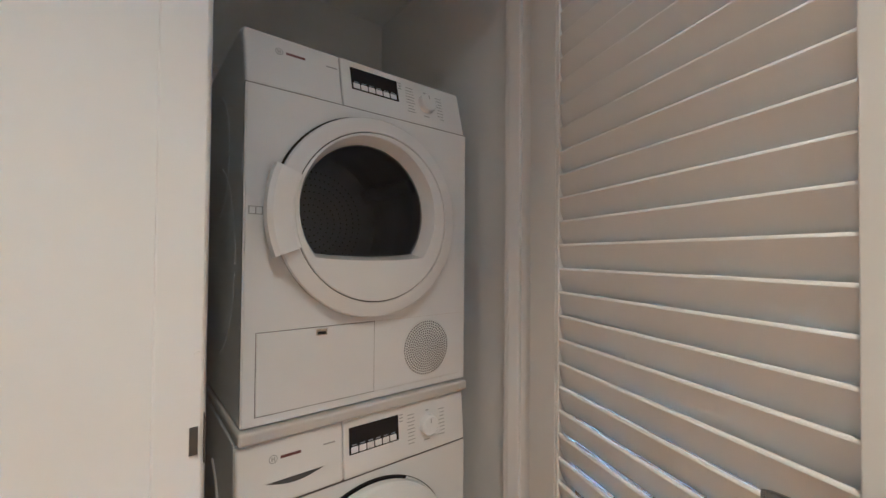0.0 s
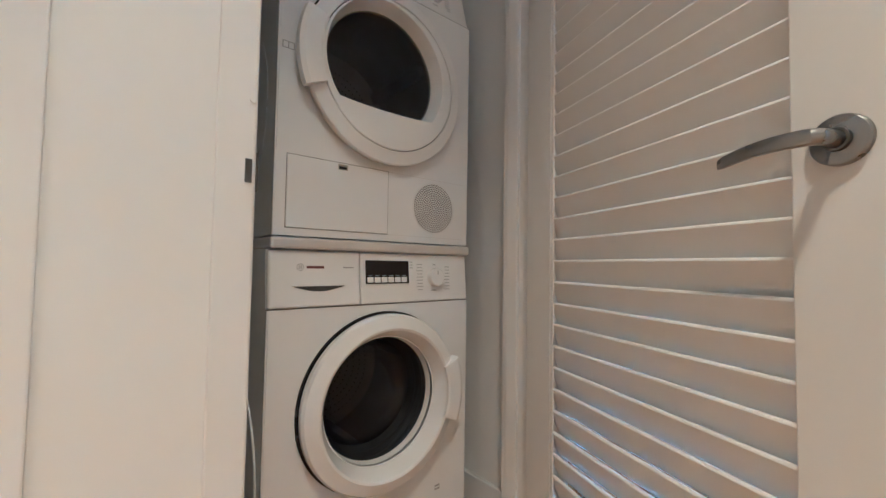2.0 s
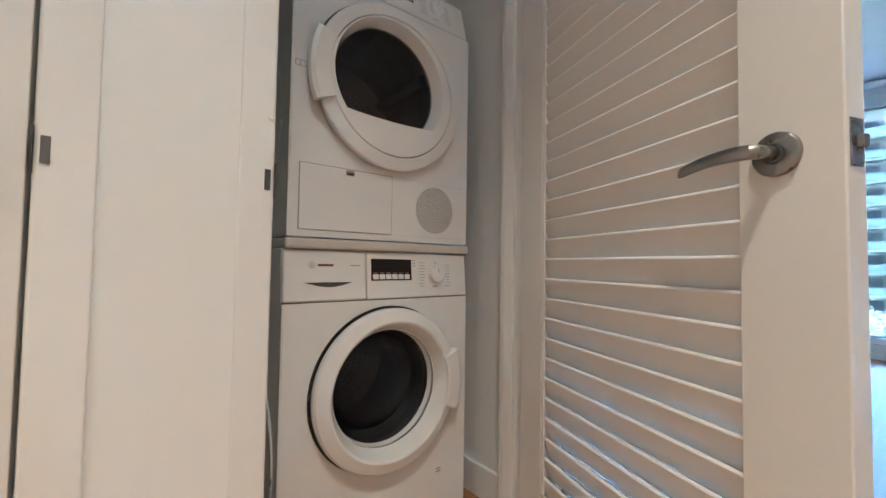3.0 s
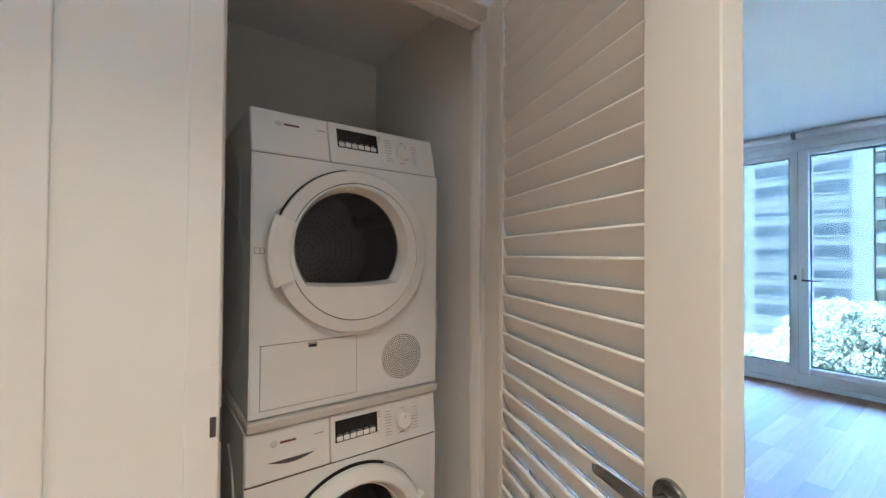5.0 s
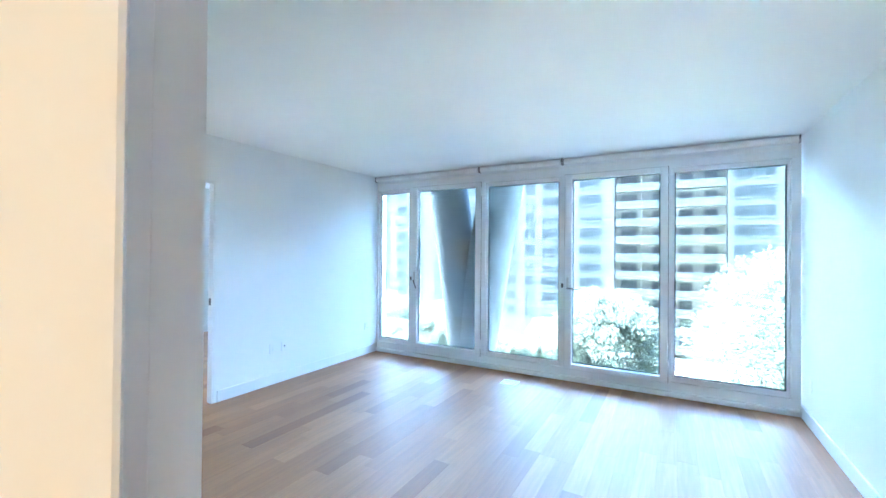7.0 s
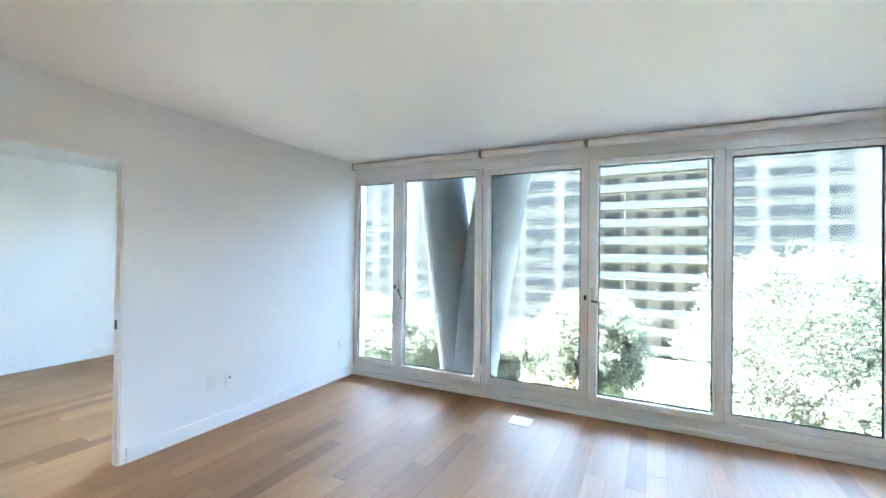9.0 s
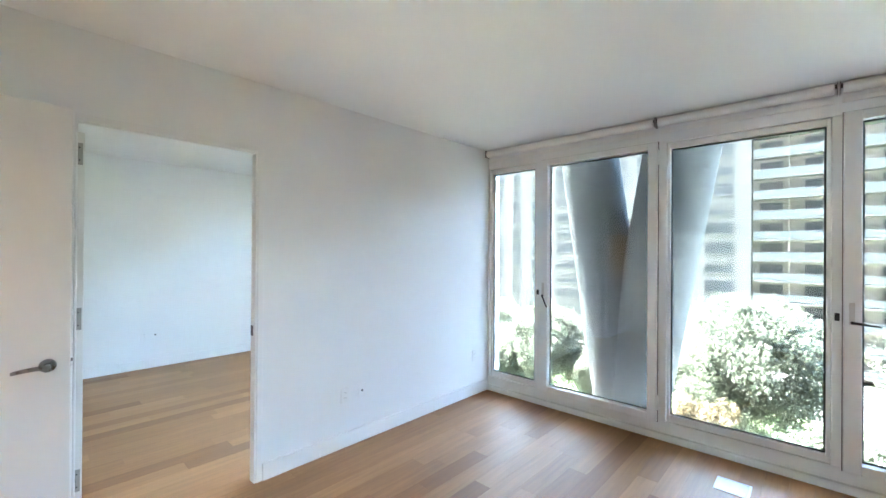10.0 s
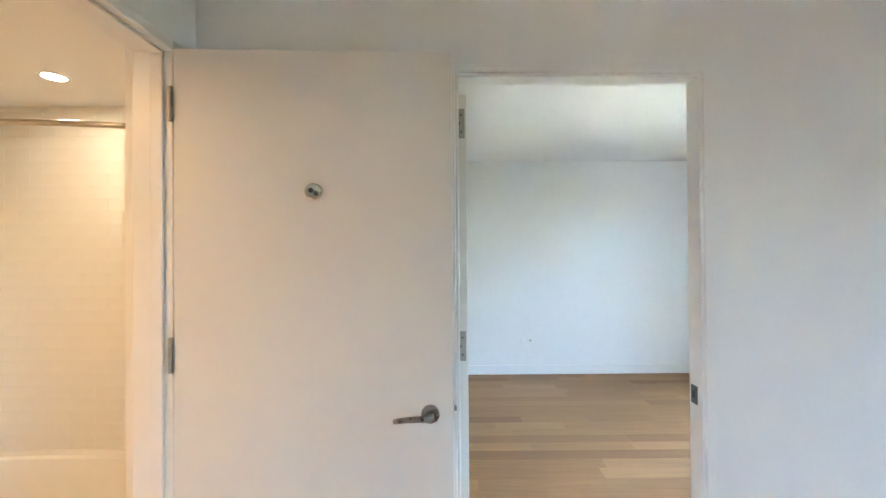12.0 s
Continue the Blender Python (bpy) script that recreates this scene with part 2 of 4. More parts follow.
BLIND = material("pale_window_blind", (0.085, 0.085, 0.085), 0.8, vary=0.1, scale=0.8)
FARFRAME = material("far_window_frame", (0.11, 0.11, 0.11), 0.5, vary=0.05, scale=2)
LEAVES = leaf_material("green_leaves", (0.078, 0.088, 0.066), (0.118, 0.128, 0.098))
LEAVES2 = leaf_material("yellowing_leaves", (0.085, 0.068, 0.038), (0.14, 0.105, 0.062))
BARK = material("bark", (0.10, 0.08, 0.065), 0.9, vary=0.2, scale=3, bump=0.6, bump_scale=12)
GRASS = material("lawn", (0.055, 0.085, 0.03), 0.9, vary=0.3, scale=0.5, bump=0.5, bump_scale=20)
ASPHALT = material("asphalt", (0.05, 0.05, 0.052), 0.9, vary=0.15, scale=0.6, bump=0.3, bump_scale=60)
# colour held dark so that sunlit paving bounces less light onto the facade
STREET = material("street_paving", (0.085, 0.083, 0.08), 0.85, vary=0.12, scale=0.6, bump=0.3)
PAVING = material("pavement_concrete", (0.45, 0.44, 0.42), 0.85, vary=0.1, scale=0.6, bump=0.3)


# ---- mesh helpers ----
def box(bm, x0, x1, y0, y1, z0, z1, bevel=0.0, segs=2):
    vs = [bm.verts.new((x, y, z)) for x in (x0, x1) for y in (y0, y1) for z in (z0, z1)]
    fs = [bm.faces.new([vs[i] for i in q]) for q in ((0, 1, 3, 2), (4, 6, 7, 5), (0, 4, 5, 1), (2, 3, 7, 6), (0, 2, 6, 4), (1, 5, 7, 3))]
    if bevel:
        es = list({e for f in fs for e in f.edges})
        bmesh.ops.bevel(bm, geom=es, offset=bevel, segments=segs, affect="EDGES", profile=0.5)
    return bm


def boxed(x0, x1, y0, y1, z0, z1, bevel=0.0, segs=2):
    return box(bmesh.new(), x0, x1, y0, y1, z0, z1, bevel, segs)


def tube(bm, p0, p1, r0, r1=None, segs=16, caps=True):
    r1 = r0 if r1 is None else r1
    p0, p1 = Vector(p0), Vector(p1)
    q = (p1 - p0).to_track_quat("Z", "Y")
    rings = []
    for p, r in ((p0, r0), (p1, r1)):
        rings.append([bm.verts.new(p + q @ Vector((r * math.cos(a), r * math.sin(a), 0))) for a in (2 * math.pi * i / segs for i in range(segs))])
    for i in range(segs):
        j = (i + 1) % segs
        f = bm.faces.new((rings[0][i], rings[0][j], rings[1][j], rings[1][i]))
        f.smooth = True
    if caps:
        bm.faces.new(list(reversed(rings[0])))
        bm.faces.new(rings[1])
    return bm


def revolve(bm, profile, centre, segs=64, shape=None):
    """Turns (radius, y) pairs about the y axis through centre; shape(angle) may scale the radius."""
    cx, cy, cz = centre
    rings = []
    for r, y in profile:
        ring = []
        for i in range(segs):
            a = 2 * math.pi * i / segs
            dx, dz = r * math.cos(a), r * math.sin(a)
            if shape:
                dx, dz = shape(dx, dz, r)
            ring.append(bm.verts.new((cx + dx, cy + y, cz + dz)))
        rings.append(ring)
    for a, b in zip(rings, rings[1:]):
        for i in range(segs):
            j = (i + 1) % segs
            f = bm.faces.new((a[i], a[j], b[j], b[i]))
            f.smooth = True
    return rings


def sweep(bm, points, r, segs=14):
    """One bent round bar through the points."""
    pts = [Vector(p) for p in points]
    rings = []
    for i, p in enumerate(pts):
        d = (pts[min(i + 1, len(pts) - 1)] - pts[max(i - 1, 0)]).normalized()
        q = d.to_track_quat("Z", "Y")
        rings.append([bm.verts.new(p + q @ Vector((r * math.cos(a), r * math.sin(a), 0))) for a in (2 * math.pi * k / segs for k in range(segs))])
    for a, b in zip(rings, rings[1:]):
        for k in range(segs):
            f = bm.faces.new((a[k], a[(k + 1) % segs], b[(k + 1) % segs], b[k]))
            f.smooth = True
    bm.faces.new(rings[0])
    bm.faces.new(rings[-1])
    return bm


def finish(bm, mat, recalc=True):
    me = bpy.data.meshes.new("mesh")
    if recalc:
        bmesh.ops.recalc_face_normals(bm, faces=bm.faces)
    for e in bm.edges:
        if len(e.link_faces) == 2 and e.calc_face_angle(0) > 0.45:
            e.smooth = False
    bm.to_mesh(me)
    bm.free()
    me.materials.append(mat)
    return me


def facing_front(bm):
    """Turns an open sheet so that its outer side looks along -y."""
    bmesh.ops.recalc_face_normals(bm, faces=bm.faces)
    bm.normal_update()
    if sum(f.normal.y * f.calc_area() for f in bm.faces) > 0:
        bmesh.ops.reverse_faces(bm, faces=bm.faces)
    return bm


def part(name, bm, mat, parent, label="", recalc=True):
    """Links a bmesh as one mesh object under a thing or a part."""
    ob = new(name, finish(bm, mat, recalc) if isinstance(bm, bmesh.types.BMesh) else bm)
    ob.parent = parent
    return tagged(ob, label)


def thing(name, label, category, m=None, group="", kind=""):
    ob = new(name)
    ob.empty_display_size = 0.1
    if m is not None:
        ob.matrix_basis = m
    return tagged(ob, label, category, group, kind)


def solid(name, bm, mat, label, category, group="", kind="", m=None):
    ob = new(name, finish(bm, mat))
    if m is not None:
        ob.matrix_basis = m
    return tagged(ob, label, category, group, kind)


def structure(name, bm, mat, label, category):
    return solid(name, bm, mat, label, category, kind="structure")

# ---- the shell ----
CEILING = 2.64
NORTH = 3.74          # wall between living room and bedroom
SOUTH = -1.25
WEST = -2.6
BED_NORTH = 7.33
CLOSET = 0.685        # front of the closet wall
SIDE = 1.055          # wall of closet and bathroom towards the living room
GLASS_LINE = pose(5.40, 3.74, 0, 0, 0, 1.15)   # window wall: local -y runs along the glass, +x outwards

for x0, x1, z0 in ((0.8, 1.965, 0), (1.965, 2.905, 2.20), (2.905, 5.62, 0)):
    structure("wall_north", boxed(x0, x1, NORTH, NORTH + 0.085, z0, CEILING), WALL, "smooth white painted wall beside the bedroom doorway", "wall")
structure("wall_south", boxed(WEST - 0.1, 5.75, SOUTH - 0.12, SOUTH, 0, CEILING), WALL, "smooth white painted living room wall", "wall")
structure("wall_west", boxed(WEST - 0.12, WEST, SOUTH, 8.0, 0, CEILING), WALL, "plain white wall closing the hall", "wall")
# hall wall with a closed door and the closet opening
for x0, x1, z0 in ((WEST, -1.10, 0), (-1.10, -0.165, 2.165), (-0.165, 0.09, 0), (0.09, 0.915, 2.14), (0.915, SIDE, 0)):
    structure("wall_hall", boxed(x0, x1, CLOSET, CLOSET + 0.12, z0, CEILING), WALL, "white painted hall wall beside the laundry closet opening", "wall")
# side wall with the bathroom doorway
for y0, y1, z0 in ((CLOSET + 0.12, 2.68, 0), (2.68, 3.625, 2.222), (3.625, NORTH, 0)):
    structure("wall_side", boxed(SIDE - 0.12, SIDE, y0, y1, z0, CEILING), WALL, "white painted wall beside the bathroom doorway", "wall")
structure("wall_bedroom_north", boxed(0.8, 5.7, BED_NORTH, BED_NORTH + 0.12, 0, CEILING + 0.02), WALL, "smooth white bedroom wall", "wall")
structure("wall_bedroom_west", boxed(0.8, 0.92, 4.78, BED_NORTH, 0, CEILING + 0.02), WALL, "smooth white bedroom wall", "wall")
structure("ceiling", boxed(WEST, 5.72, SOUTH, NORTH, CEILING, CEILING + 0.15), CEIL, "flat white painted ceiling", "ceiling")
structure("ceiling_bedroom", boxed(0.8, 5.72, NORTH, BED_NORTH + 0.1, CEILING + 0.02, CEILING + 0.17), CEIL, "flat white bedroom ceiling", "ceiling")
structure("floor_slab", boxed(WEST - 0.1, 5.75, SOUTH - 0.1, BED_NORTH + 0.1, -0.25, -0.012), SUBFLOOR, "dark subfloor seen in the plank joints", "floor")
structure("roof_slab", boxed(WEST - 0.2, 5.76, SOUTH - 4, BED_NORTH + 3, 2.82, 3.1), SLAB, "concrete floor slab of the storey above", "slab")
# unseen slab added above the window to put the columns in shade
structure("column_shade_slab", boxed(WEST - 8, 6.9, -40, 40, 4.5, 5.2), SLAB, "unseen slab over the columns, added to keep sun and sky off them", "slab")
# laundry closet
structure("closet_wall_back", boxed(0.0, SIDE - 0.12, 1.62, 1.70, 0, 2.32), WALL, "white wall behind the stacked machines", "wall")
structure("closet_wall_left", boxed(-0.05, 0.03, CLOSET + 0.12, 1.62, 0, 2.32), WALL, "white closet side wall", "wall")
structure("closet_ceiling", boxed(-0.05, SIDE - 0.12, CLOSET + 0.12, 1.70, 2.30, 2.38), CEIL, "plain white closet ceiling", "ceiling")
# bathroom
structure("bath_wall_north", boxed(-0.85, 0.935, 4.66, 4.78, 0, 2.5), WALL, "bathroom wall behind the tiles", "wall")
structure("bath_wall_west", boxed(-0.97, -0.85, 1.70, 4.78, 0, 2.5), WALL, "plain bathroom wall", "wall")
structure("bath_wall_south", boxed(-0.85, 0.935, 1.72, 1.84, 0, 2.5), WALL, "plain bathroom wall", "wall")
structure("bath_wall_east", boxed(0.935, 1.055, NORTH + 0.085, 4.78, 0, 2.5), WALL, "bathroom wall at the end of the tub", "wall")
structure("bath_ceiling", boxed(-0.85, 0.935, 1.84, 4.66, 2.40, 2.5), CEIL, "plain white bathroom ceiling", "ceiling")
structure("bath_floor", boxed(-0.85, 0.93, 1.84, 4.66, -0.011, 0.004), TILE, "pale bathroom floor", "floor")


def baseboard(x0, x1, y0, y1):
    bm = boxed(x0, x1, y0, y1, 0.0, 0.115, 0.004, 2)
    return structure("baseboard", bm, TRIM, "white painted square-edged baseboard", "baseboard")


baseboard(2.924, 5.40, NORTH - 0.016, NORTH)
baseboard(-2.58, 5.50, SOUTH, SOUTH + 0.016)
baseboard(0.93, 5.50, BED_NORTH - 0.016, BED_NORTH)
baseboard(SIDE, SIDE + 0.016, CLOSET + 0.01, 2.60)
baseboard(0.919, 0.935, CLOSET + 0.125, 1.60)
baseboard(-2.58, -1.17, CLOSET - 0.016, CLOSET)


def door_frame(name, label, axis, a0, a1, f0, f1, head, face=0.062, lip=0.006, stops=True):
    """A painted steel frame round an opening a0..a1, wrapping a wall whose faces lie at f0 and f1."""
    root = thing(name, label, "door frame", kind="structure")

    def bit(nm, u0, u1, v0, v1, z0, z1, bevel=0.003):
        q = (u0, u1, v0, v1) if axis == "x" else (v0, v1, u0, u1)
        part(nm, boxed(*q, z0, z1, bevel, 2), TRIM, root)
    d0, d1 = f0 - lip, f1 + lip
    bit("jamb", a0 - 0.018, a0 + 0.004, d0, d1, 0, head + 0.03)
    bit("jamb", a1 - 0.004, a1 + 0.018, d0, d1, 0, head + 0.03)
    bit("head", a0 + 0.004, a1 - 0.004, d0, d1, head - 0.004, head + 0.03)
    s0, s1 = ((f0 + f1) / 2, (f0 + f1) / 2 + 0.04) if stops else (d0 + 0.0005, f0 + 0.062)
    bit("door_stop", a0 + 0.004, a0 + 0.016, s0, s1, 0, head - 0.004)
    bit("door_stop", a1 - 0.016, a1 - 0.004, s0, s1, 0, head - 0.004)
    bit("door_stop", a0 + 0.016, a1 - 0.016, s0, s1, head - 0.016, head - 0.004)
    for side, (g0, g1) in (("front", (d0 - 0.002, f0 - 0.0005)), ("back", (f1 + 0.0005, d1 + 0.002))):
        bit("casing", a0 - face, a0 + 0.002, g0, g1, 0, head + face - 0.02)
        bit("casing", a1 - 0.002, a1 + face, g0, g1, 0, head + face - 0.02)
        bit("casing", a0 + 0.0025, a1 - 0.0025, g0, g1, head - 0.002, head + face - 0.02)
    return root


closet_frame = door_frame("door_frame_1", "white painted steel frame of the laundry closet", "x", 0.115, 0.892, CLOSET, CLOSET + 0.12, 2.115, 0.058)
hall_frame = door_frame("door_frame_2", "white painted steel frame round a closed hall door", "x", -1.06, -0.205, CLOSET, CLOSET + 0.12, 2.14, 0.066)
bed_frame = door_frame("door_frame_3", "white painted steel frame of the bedroom doorway", "x", 1.985, 2.886, NORTH, NORTH + 0.085, 2.180, 0.036, stops=False)
bath_frame = door_frame("door_frame_4", "white painted steel frame of the bathroom doorway", "y", 2.70, 3.607, SIDE - 0.12, SIDE, 2.200, 0.052)


# ---- hardware and doors ----
def lever_set(parent, x, z, y, sign, towards):
    """Rosette, collar, neck and a flat bent lever on the face y; sign is the way out of the face, towards the way the lever points."""
    bm = bmesh.new()
    revolve(bm, [(0.001, 0.0085 * sign), (0.0265, 0.0085 * sign), (0.0290, 0.0078 * sign), (0.0304, 0.0060 * sign), (0.0308, 0.0)], (x, y, z), 48)
    handle = part("door_handle", bm, STEEL, parent, "satin steel lever handle on a round rosette")
    bm = bmesh.new()
    revolve(bm, [(0.0105, 0.0140 * sign), (0.0135, 0.0135 * sign), (0.0142, 0.0120 * sign), (0.0142, 0.0086 * sign)], (x, y, z), 32)
    part("collar", bm, DARKSTEEL, handle)
    # the bar leaves the door, turns in a tight bend and flattens into a blade
    bm = bmesh.new()
    path = [(0.0, 0.0088), (0.0, 0.024), (0.0, 0.033), (0.002, 0.0395), (0.007, 0.0445), (0.014, 0.0468)]
    path += [(0.014 + 0.106 * f, 0.0468 + 0.0020 * math.sin(f * math.pi) - 0.0050 * f * f) for f in (k / 12 for k in range(1, 13))]
    rows = []
    n = len(path) - 1
    for i, (u, out) in enumerate(path):
        a, b = path[max(i - 1, 0)], path[min(i + 1, n)]
        d = Vector((b[0] - a[0], b[1] - a[1])).normalized()
        f = min(1.0, max(0.0, u / 0.120))
        flat = min(1.0, u / 0.016)
        hh = 0.0098 + 0.0008 * flat - 0.0022 * f
        th = 0.0098 * (1 - flat) + (0.0054 - 0.0014 * f) * flat
        sag = 0.004 * math.sin(f * 2.4) - 0.009 * f * f
        if i == n:
            hh, th = hh * 0.80, th * 0.6
        ring = []
        for k in range(16):
            w = 2 * math.pi * k / 16
            c, e = math.cos(w), math.sin(w)
            p = 1 - 0.45 * flat
            c, e = math.copysign(abs(c) ** p, c), math.copysign(abs(e) ** p, e)
            ring.append(bm.verts.new((x + towards * (u - d.y * th * c), y + sign * (out + d.x * th * c), z + sag + hh * e)))
        rows.append(ring)
    for a, b in zip(rows, rows[1:]):
        for k in range(16):
            bm.faces.new((a[k], a[(k + 1) % 16], b[(k + 1) % 16], b[k])).smooth = True
    bm.faces.new(rows[0])
    bm.faces.new(rows[-1])
    part("lever", bm, STEEL, handle)


def hinge(parent, x, y, z, along, normal_y=0.0, leaf_w=0.032):
    """A butt hinge: knuckles and a leaf with screws; along is the way the leaf lies from the pin."""
    bm = bmesh.new()
    a = Vector((along[0], along[1], 0)).normalized()
    nrm = Vector((-a.y, a.x, 0))
    for k in range(5):
        tube(bm, (x, y, z - 0.0575 + 0.023 * k + 0.0006), (x, y, z - 0.0575 + 0.023 * (k + 1) - 0.0006), 0.0065, segs=14)
    h = part("hinge", bm, HINGESTEEL, parent, "satin steel butt hinge")
    bm = bmesh.new()
    p, q = Vector((x, y, 0)), Vector((x, y, 0)) + a * leaf_w
    t = nrm * 0.0016
    vs = [bm.verts.new((*(c + s * t).to_2d(), zz)) for zz in (z - 0.057, z + 0.057) for c, s in ((p, -1), (q, -1), (q, 1), (p, 1))]
    for f in ((0, 1, 2, 3), (7, 6, 5, 4), (0, 4, 5, 1), (1, 5, 6, 2), (2, 6, 7, 3), (3, 7, 4, 0)):
        bm.faces.new([vs[i] for i in f])
    part("leaf", bm, HINGESTEEL, h)
    for dz in (-0.033, 0.0, 0.033):
        c = p + a * (leaf_w * (0.62 if dz else 0.45))
        part("screw", tube(bmesh.new(), (*(c - nrm * 0.0028).to_2d(), z + dz), (*(c + nrm * 0.0028).to_2d(), z + dz), 0.0035, segs=10), BLACK, h)


# louvred closet door, standing open
louvre_door = thing("louvred_door", "white painted louvred closet door standing open with a steel lever", "door", pose(0.885, 0.680, 0, 0, 0, 69.6))
W, T, ZB, ZT = 0.797, 0.038, 0.012, 2.105
P0, P1 = 0.20, 2.035     # louvre field
part("stile", boxed(-0.125, -0.012, 0, T, ZB, ZT, 0.0025), DOOR, louvre_door)
part("stile", boxed(-W, -W + 0.129, 0, T, ZB, ZT, 0.0025), DOOR, louvre_door)
part("rail", boxed(-W + 0.1292, -0.1252, 0.001, T - 0.001, ZB, P0, 0.002), DOOR, louvre_door)
part("rail", boxed(-W + 0.1292, -0.1252, 0.001, T - 0.001, P1, ZT, 0.002), DOOR, louvre_door)
for v0, v1 in ((T - 0.006, T - 0.0005), (0.0005, 0.006)):
    part("bead", boxed(-0.137, -0.1255, v0, v1, P0 + 0.011, P1 - 0.011, 0.0015), DOOR, louvre_door)
    part("bead", boxed(-0.66, -0.1372, v0, v1, P0 + 0.0005, P0 + 0.011, 0.0015), DOOR, louvre_door)
bm = bmesh.new()
prof = []
half, thick, lean = 0.034, 0.0048, radians(67)
for i in range(16):
    a = 2 * math.pi * i / 16
    c, s = math.cos(a), math.sin(a)
    lx = (half - thick) * (1 if c > 0 else -1) + thick * c
    lz = thick * s
    prof.append((lx * math.cos(lean) - lz * math.sin(lean), lx * math.sin(lean) + lz * math.cos(lean)))
ends = [[bm.verts.new((u, T / 2 + py, pz)) for py, pz in prof] for u in (-W + 0.1288, -0.1248)]
for i in range(16):
    j = (i + 1) % 16
    f = bm.faces.new((ends[0][i], ends[0][j], ends[1][j], ends[1][i]))
    f.smooth = True
bm.faces.new(ends[0])
bm.faces.new(ends[1])
slat_mesh = finish(bm, DOOR)
z = 0.2275
while z < P1 - 0.03:
    slat = part("slat", slat_mesh, DOOR, louvre_door)
    slat.location.z = z
    z += 0.0537
lever_set(louvre_door, -W + 0.075, 0.987, T, 1, 1)
lever_set(louvre_door, -W + 0.075, 0.987, 0.0, -1, 1)
part("latch_plate", boxed(-W - 0.0015, -W + 0.001, T / 2 - 0.0125, T / 2 + 0.0125, 0.985 - 0.03, 0.985 + 0.03, 0.001), STEEL, louvre_door, "steel latch plate on the door edge")
part("latch_bolt", boxed(-W - 0.011, -W - 0.0016, T / 2 - 0.006, T / 2 + 0.006, 0.985 - 0.008, 0.985 + 0.008, 0.002), STEEL, louvre_door)
for hz in (0.345, 1.175, 2.0):
    hinge(louvre_door, 0.002, -0.006, hz, (-0.4, 0.9))

# closed hall door beside the closet
hall_door = thing("hall_door", "flush white painted hall door, shut, with a steel lever", "door", pose(0, CLOSET, 0))
part("slab", boxed(-1.050, -0.2165, 0.002, 0.046, 0.012, 2.133, 0.002), DOOR, hall_door)
lever_set(hall_door, -0.275, 0.985, 0.002, -1, -1)


def strike(parent, x, y, z, normal):
    """A strike plate on a jamb face, its lip bent round the edge."""
    nx = normal[0]
    bm = boxed(min(x, x + 0.0018 * nx), max(x, x + 0.0018 * nx), y - 0.012, y + 0.026, z - 0.034, z + 0.034, 0.0006, 1)
    p = part("strike_plate", bm, DARKSTEEL, parent, "steel strike plate")
    part("lip", boxed(x - 0.013 * nx - 0.0055, x - 0.013 * nx + 0.0055, y - 0.0102, y - 0.0076, z - 0.020, z + 0.020, 0.001), DARKSTEEL, p)
    part("bolt_hole", boxed(min(x + 0.002 * nx, x + 0.0024 * nx), max(x + 0.002 * nx, x + 0.0024 * nx), y + 0.002, y + 0.016, z - 0.014, z + 0.014), BLACK, p)


for hz in (0.345, 1.175, 2.0):
    part("hinge_leaf", boxed(0.8853, 0.8877, 0.690, 0.708, hz - 0.057, hz + 0.057), DARKSTEEL, closet_frame, "steel hinge leaf let into the jamb")
strike(closet_frame, 0.119, 0.684, 0.985, (1, 0))
part("silencer", tube(bmesh.new(), (0.110, 0.6735, 1.106), (0.110, 0.6768, 1.106), 0.0055, segs=16), OUTLETM, closet_frame, "small white door bumper")
strike(hall_frame, -0.2092, 0.684, 0.985, (-1, 0))
strike(bed_frame, 2.8695, 3.772, 1.00, (-1, 0))

# bathroom door, folded back against the living room wall
bath_door = thing("bathroom_door", "flush white painted bathroom door opened back against the wall", "door", pose(1.062, 3.612, 0, 0, 0, 2.0))
part("slab", boxed(0.004, 0.912, -0.012, 0.032, 0.012, 2.204, 0.002), DOOR, bath_door)
lever_set(bath_door, 0.834, 0.996, -0.012, -1, -1)
lever_set(bath_door, 0.834, 0.996, 0.032, 1, -1)
part("latch_plate", boxed(0.9115, 0.9135, 0.0, 0.024, 0.975, 1.035, 0.0006, 1), STEEL, bath_door)
part("latch_bolt", boxed(0.9138, 0.923, 0.005, 0.017, 0.997, 1.013, 0.002), STEEL, bath_door)
hook = thing("robe_hook", "small round steel robe hook screwed to the door", "hook", pose(1.515, 3.6148, 1.735, 0, 0, 2.0))
bm = bmesh.new()
revolve(bm, [(0.001, -0.008), (0.023, -0.008), (0.027, -0.005), (0.028, 0.0)], (0, 0, 0), 32)
part("base", bm, CHROME, hook)
part("peg", tube(tube(bmesh.new(), (0, -0.006, 0), (0.004, -0.04, -0.003), 0.0065, segs=16), (0.004, -0.04, -0.003), (0.005, -0.048, -0.003), 0.008, segs=16), BLACK, hook)
for hz in (0.30, 1.205, 2.02):
    hinge(bath_door, -0.003, -0.018, hz, (-0.03, 1.0))

# bedroom door, swung into the bedroom
bed_door = thing("bedroom_door", "flush white painted bedroom door swung open into the room", "door", pose(1.997, 3.840, 0, 0, 0, 90.5))
part("slab", boxed(0.006, 0.838, -0.040, 0.004, 0.012, 2.143, 0.002), DOOR, bed_door)
lever_set(bed_door, 0.778, 1.0, -0.040, -1, -1)
lever_set(bed_door, 0.778, 1.0, 0.004, 1, -1)
for hz in (0.33, 1.17, 2.03):
    hinge(bed_door, 0.004, 0.004, hz, (0.0, -1.0), leaf_w=0.036)

